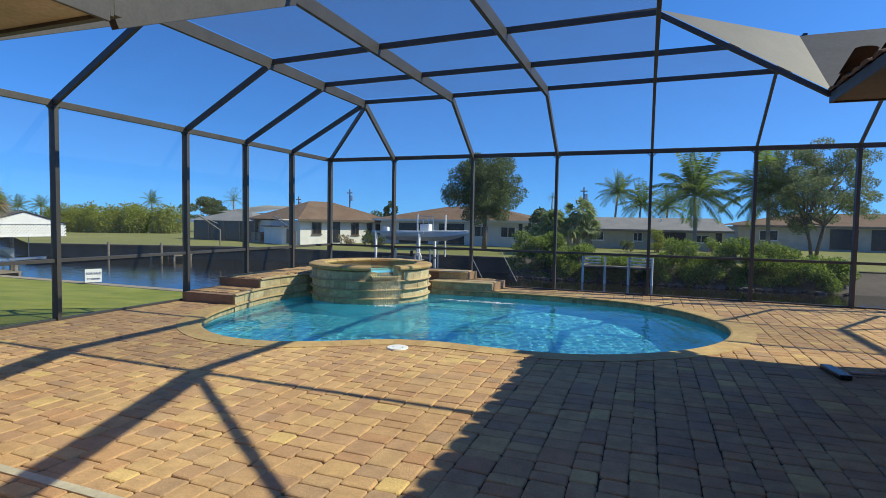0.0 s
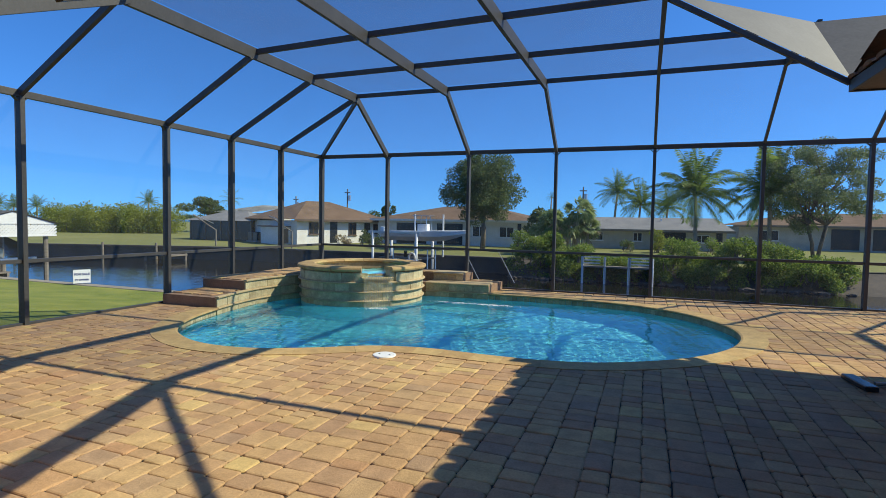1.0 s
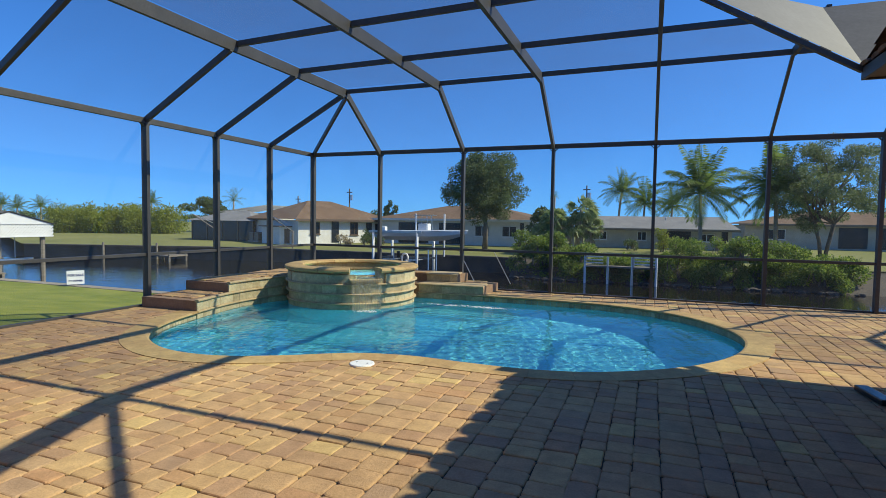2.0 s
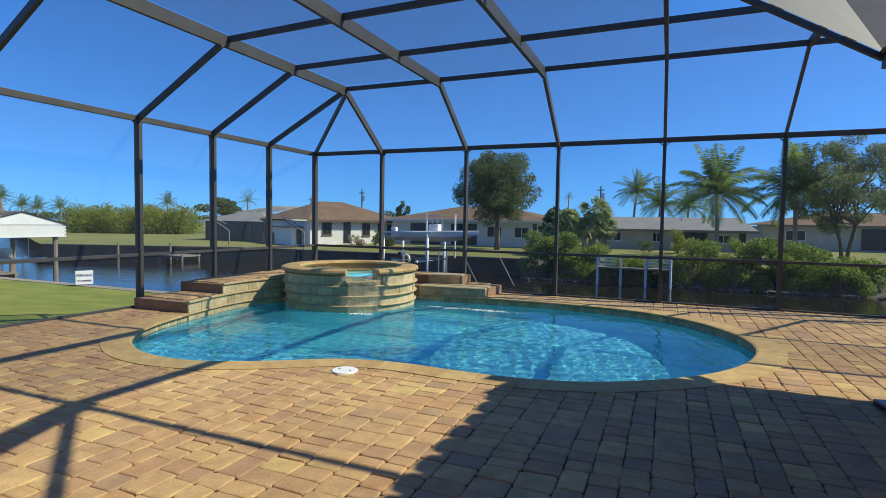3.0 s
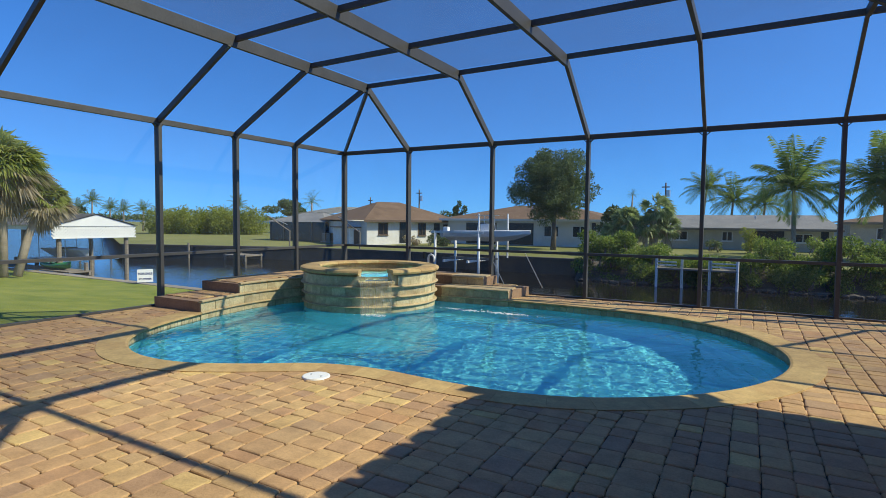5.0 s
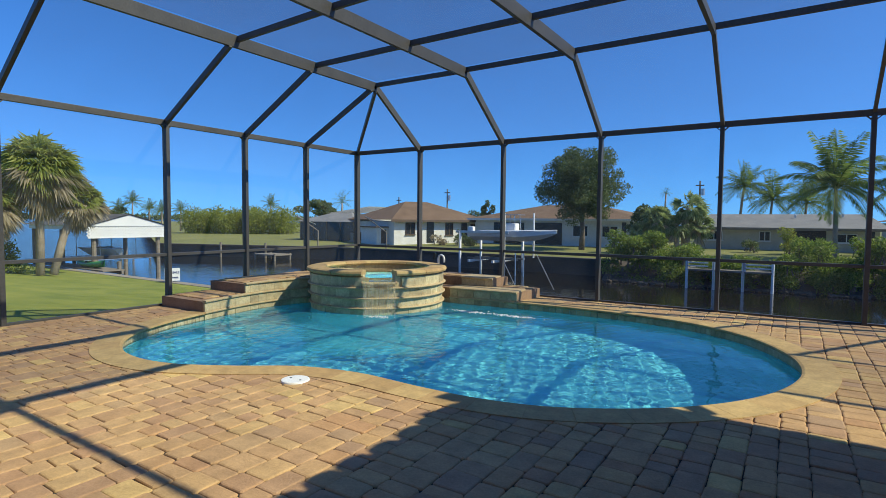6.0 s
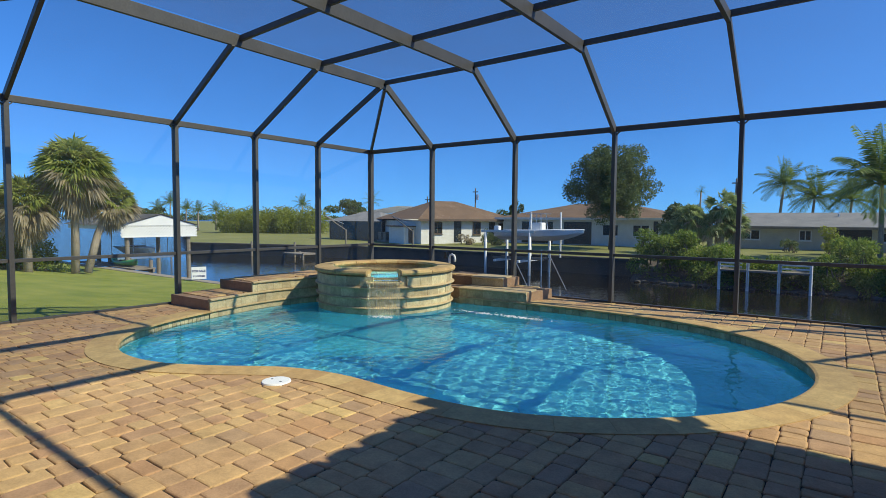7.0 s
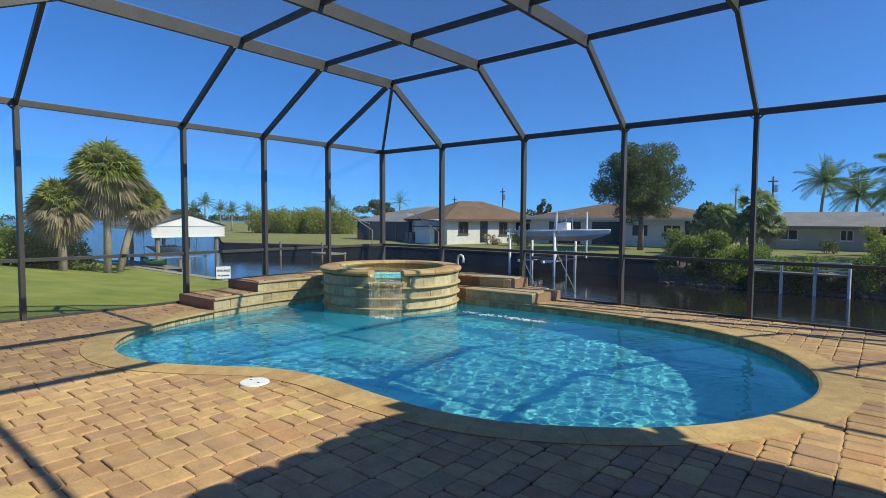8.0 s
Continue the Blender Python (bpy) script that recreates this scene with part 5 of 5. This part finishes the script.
for f in ((0, 1, 2), (3, 5, 4), (0, 3, 4, 1), (1, 4, 5, 2), (2, 5, 3, 0)):
    bm.faces.new([g[j] for j in f])
part("gable", bm, M_white, shed, "white painted gable")
lat = part("lattice_frame", box(0.08, -1.95, 2.36, 0.15, 1.95, 2.42), M_white, shed)
bm = bmesh.new()
for k in range(-4, 30):
    for s in (-1, 1):
        y0 = -1.95 + k * 0.16
        us = sorted(((-1.95 - y0) / (s * 0.58), (1.95 - y0) / (s * 0.58)))
        lo_, hi_ = max(0.0, us[0]), min(1.0, us[1])
        if hi_ - lo_ < 0.05:
            continue
        ends = [(0.11 + 0.015 * s, y0 + s * 0.58 * u, 2.4 + 0.58 * u) for u in (lo_, hi_)]
        bar(ends[0], ends[1], 0.012, 0.085, up=(0, -s * 0.7, 0.7), bev=0, bm=bm)
part("lattice", bm, M_white, shed, "white diagonal lattice")
for s in (-1, 1):
    part("side_beam", box(-7.0, s * 1.75 - 0.06, 2.75, 0.1, s * 1.75 + 0.06, 2.97), M_white, shed)
for x in (-1.0, -3.6):
    part("cradle_beam", box(x - 0.06, -1.7, 1.18, x + 0.06, 1.7, 1.3, bev=0.01), M_alu, shed)
    for y in (-0.9, 0.9):
        part("hoist_cable", tube(bmesh.new(), [(x, y, 1.3), (x, y, 2.8)], 0.02, 6), M_alu, shed)
walkway = thing("dock", "weathered board walkway along the boat shelter", "dock", -25.4, 16.9, CANAL)
for k in range(34):
    part("board", box(-0.22 * k - 0.2, 0.0, 0.82, -0.22 * k, 1.0, 0.88), M_wood, walkway)
for x in (-0.3, -2.6, -5.0, -7.2):
    part("piling", tube(bmesh.new(), [(x, 0.9, -1.2), (x, 0.9, 1.25)], 0.1, 9, 0.09), M_wood, walkway)
part("stringer", box(-7.5, 0.85, 0.66, 0.0, 0.95, 0.815), M_wood, walkway)
kayak = thing("kayak", "green plastic kayak lying on the walkway", "kayak", -27.6, 17.35, CANAL + 0.88)
bm = bmesh.new()
secs = []
for k in range(13):
    u = k / 6 - 1
    hw = 0.31 * (1 - abs(u) ** 2.2) + 0.012
    secs.append([bm.verts.new((1.45 * u, hw * c, 0.05 + 0.12 * u * u + z)) for c, z in ((-0.7, 0.02), (-1, 0.14), (-0.6, 0.24), (0, 0.27), (0.6, 0.24), (1, 0.14), (0.7, 0.02), (0, -0.05))])
for A, B in zip(secs, secs[1:]):
    for j in range(8):
        bm.faces.new((A[j], A[(j + 1) % 8], B[(j + 1) % 8], B[j]))
bm.faces.new(secs[0])
bm.faces.new(secs[-1][::-1])
part("hull", bm, M_kayak, kayak, smooth=True)
part("cockpit_rim", lathe(bmesh.new(), [(0.2, 0.28), (0.23, 0.33), (0.26, 0.28)], seg=18), M_dark, kayak)
skiff = thing("skiff", "small pale boat moored under the shelter", "boat", -29.4, 18.9, CANAL + 1.4)
bm = bmesh.new()
secs = []
for k in range(9):
    u = k / 8
    hw = 0.6 * (1 - max(0, (u - 0.5) / 0.5) ** 2) + 0.01
    secs.append([bm.verts.new(v) for v in ((-1.8 + 3.6 * u, -hw, 0.35), (-1.8 + 3.6 * u, 0, -0.1), (-1.8 + 3.6 * u, hw, 0.35))])
for A, B in zip(secs, secs[1:]):
    bm.faces.new((A[0], A[1], B[1], B[0]))
    bm.faces.new((A[1], A[2], B[2], B[1]))
    bm.faces.new((A[2], A[0], B[0], B[2]))
bm.faces.new(secs[0])
part("hull", bm, M_plastic, skiff)
part("seat", box(-0.5, -0.5, 0.34, -0.2, 0.5, 0.4), M_wood, skiff)
for x, y in ((-36.5, 35.2), (-40.5, 33.6)):
    mp = thing("mooring_post", "weathered timber mooring post in the canal", "post", x, y, CANAL, group="mooring posts")
    part("post", tube(bmesh.new(), [(0, 0, -1.0), (0, 0, 1.3)], 0.1, 9, 0.085), M_wood, mp)

# ---------------- sign on the seawall ----------------
sign = thing("for_sale_sign", "white for sale sign facing the house", "sign", -19.1, 16.6, -1.12, 68)
part("stake", box(-0.02, 0.0, -0.02, 0.02, 0.03, 0.2), M_alu, sign)
part("board", box(-0.28, -0.012, 0.03, 0.28, 0.0, 0.54, bev=0.004), M_plastic, sign, "white board")


def words(parent, text, x, y, z, size):
    cu = bpy.data.curves.new("lettering", "FONT")
    cu.body, cu.size, cu.align_x, cu.extrude, cu.offset = text, size, "CENTER", 0.002, 0.004
    o = new("lettering", cu)
    o.parent = parent
    o.matrix_basis = pose(x, y, z, 90, 0, 0)
    dg = bpy.context.evaluated_depsgraph_get()
    me = bpy.data.meshes.new_from_object(o.evaluated_get(dg))
    bpy.data.objects.remove(o)
    ob = new("lettering", me)
    ob.parent = parent
    ob.matrix_basis = pose(x, y, z, 90, 0, 0)
    me.materials.append(M_letter)
    return ob


words(sign, "FOR SALE", 0, -0.018, 0.33, 0.118)
words(sign, "BY OWNER", 0, -0.018, 0.13, 0.085)

# ---------------- small things on the deck ----------------
lid = thing("skimmer_lid", "round white plastic skimmer lid in the pavers", "skimmer lid", -1.9, 7.65, 0.0)
part("lid", lathe(bmesh.new(), [(0.001, 0.012), (0.11, 0.012), (0.122, 0.010), (0.126, 0.0), (0.126, -0.02)], seg=32), M_plastic, lid)
for s in (-1, 1):
    part("finger_hole", lathe(bmesh.new(), [(0.001, 0.0135), (0.011, 0.0135), (0.011, 0.011)], s * 0.06, 0, 10), M_dark, lid)
pipe = thing("spa_pipe", "white looped pvc vent pipe behind the spa", "pipe", -4.3, 13.6, S2 - 0.02)
part("pipe", tube(bmesh.new(), [(0, 0, 0), (0, 0, 0.32), (0.02, 0, 0.37), (0.07, 0, 0.39), (0.12, 0, 0.37), (0.14, 0, 0.32), (0.14, 0, 0.24)], 0.022, 8), M_plastic, pipe, smooth=True)
part("valve", box(-0.12, -0.03, 0.3, -0.06, 0.03, 0.44, bev=0.01), M_dark, pipe)
for x, z in ((-3.0, 0.55), (-2.2, 0.42)):
    c = thing("brace_cable", "thin steel brace cable by the back screen", "cable", x, YB + 0.05, 0.0, group="brace cables")
    part("cable", tube(bmesh.new(), [(-0.18, 0, 0.86), (0.22, 0, 0.14)], 0.008, 6), M_alu, c)

brush = thing("pool_brush", "pale pole with dark brush head lying on the pavers", "pool brush", 2.58, 8.45, 0.0, 8)
part("handle", tube(bmesh.new(), [(0.12, 0, 0.03), (0.6, 0.02, 0.03)], 0.02, 8), M_alu, brush, "pale aluminium pole")
part("brush_head", box(-0.06, -0.22, 0.005, 0.05, 0.22, 0.055, bev=0.012), M_dark, brush, "dark bristle head")
# ---------------- pavers (last, many pieces) ----------------
def paver_bm(bm, x0, x1, y0, y1, z):
    """One tumbled paver: knocked-off corners, uneven sides, worn round top edge."""
    j = lambda s=0.004: random.uniform(-s, s)
    dx, dy = j(0.003), j(0.003)
    x0, x1, y0, y1 = x0 + dx, x1 + dx + j(0.002), y0 + dy, y1 + dy + j(0.002)
    k = [random.uniform(0.008, 0.021) for _ in range(4)]
    c = [(x0 + k[0], y0 + j()), (x1 - k[1], y0 + j()), (x1 + j(), y0 + k[1]), (x1 + j(), y1 - k[2]), (x1 - k[2], y1 + j()), (x0 + k[3], y1 + j()), (x0 + j(), y1 - k[3]), (x0 + j(), y0 + k[0])]
    cx, cy = (x0 + x1) / 2, (y0 + y1) / 2
    hx, hy = (x1 - x0) / 2, (y1 - y0) / 2
    t1, t2 = j(0.014), j(0.014)
    ring = lambda e, d: [bm.verts.new((cx + (x - cx) * (1 - e / hx), cy + (y - cy) * (1 - e / hy), d + t1 * (x - cx) + t2 * (y - cy))) for x, y in c]
    rings = [ring(0, -0.03), ring(0, z - 0.009), ring(0.004, z - 0.003), ring(0.013, z)]
    for A, B in zip(rings, rings[1:]):
        for q in range(8):
            bm.faces.new((A[q], A[(q + 1) % 8], B[(q + 1) % 8], B[q]))
    bm.faces.new(rings[-1])


rng = random.Random(7)
PITCH = 0.163
near, rest = [], []
x = -6.98
block = [(p.x, p.y) for p in COPING]
steps_zone = lambda x, y: (x < -5.2 and y > 9.35) or (-5.2 <= x < -2.4 and y > 12.6)
while x < 8.8:
    w = rng.choice((PITCH, PITCH, PITCH, 0.2, 0.225)) + rng.uniform(-0.004, 0.004)
    y = -1.6 - rng.uniform(0, 0.1)
    while y < 14.0:
        d = rng.choice((0.118, 0.14, 0.163, 0.163, 0.2, 0.24)) + rng.uniform(-0.008, 0.008)
        corners = ((x, y), (x + w, y), (x + w, y + d), (x, y + d))
        gone = all(inside(c, block) for c in corners) or steps_zone(x + w / 2, y + d / 2) or (x > 3.2 and y < 8.9) or (x < -3.6 and y < 4.0)
        if not gone:
            a = (x + 0.0012, x + w - 0.0012, y + 0.0012, y + d - 0.0012)
            (near if (-2.4 < x < 0.6 and 5.9 < y < 7.3) else rest).append(a)
        y += d
    x += w
bm = bmesh.new()
for a in rest:
    paver_bm(bm, *a, rng.uniform(-0.003, 0.002))
tagged(part("pavers", bm, M_paver_far, deck, "tumbled tan and brown pavers"), kind="stuff")
for a in near:
    bm = bmesh.new()
    cx, cy = (a[0] + a[1]) / 2, (a[2] + a[3]) / 2
    paver_bm(bm, a[0] - cx, a[1] - cx, a[2] - cy, a[3] - cy, rng.uniform(-0.003, 0.002))
    o = part("paver", bm, M_paver, deck)
    o.location = (cx, cy, 0)

# paver tops of the raised steps
for s_, poly, top, keep in STEP_TOPS:
    y = 9.24
    while y < 14.0:
        x = -6.84 + rng.uniform(0, 0.1)
        while x < -2.2:
            w = rng.choice((0.163, 0.2, 0.245))
            cs = ((x, y), (x + w, y), (x + w, y + 0.16), (x, y + 0.16))
            if all(inside(c, poly) for c in cs) and keep(x, y) and ((x + w / 2 - SPA.x) ** 2 + (y + 0.08 - SPA.y) ** 2) > 1.5:
                bm = bmesh.new()
                paver_bm(bm, x + 0.003, x + w - 0.003, y + 0.003, y + 0.157, 0.0)
                o = part("paver", bm, M_paver, s_)
                o.location = (0, 0, top - 0.002)
            x += w
        y += 0.163
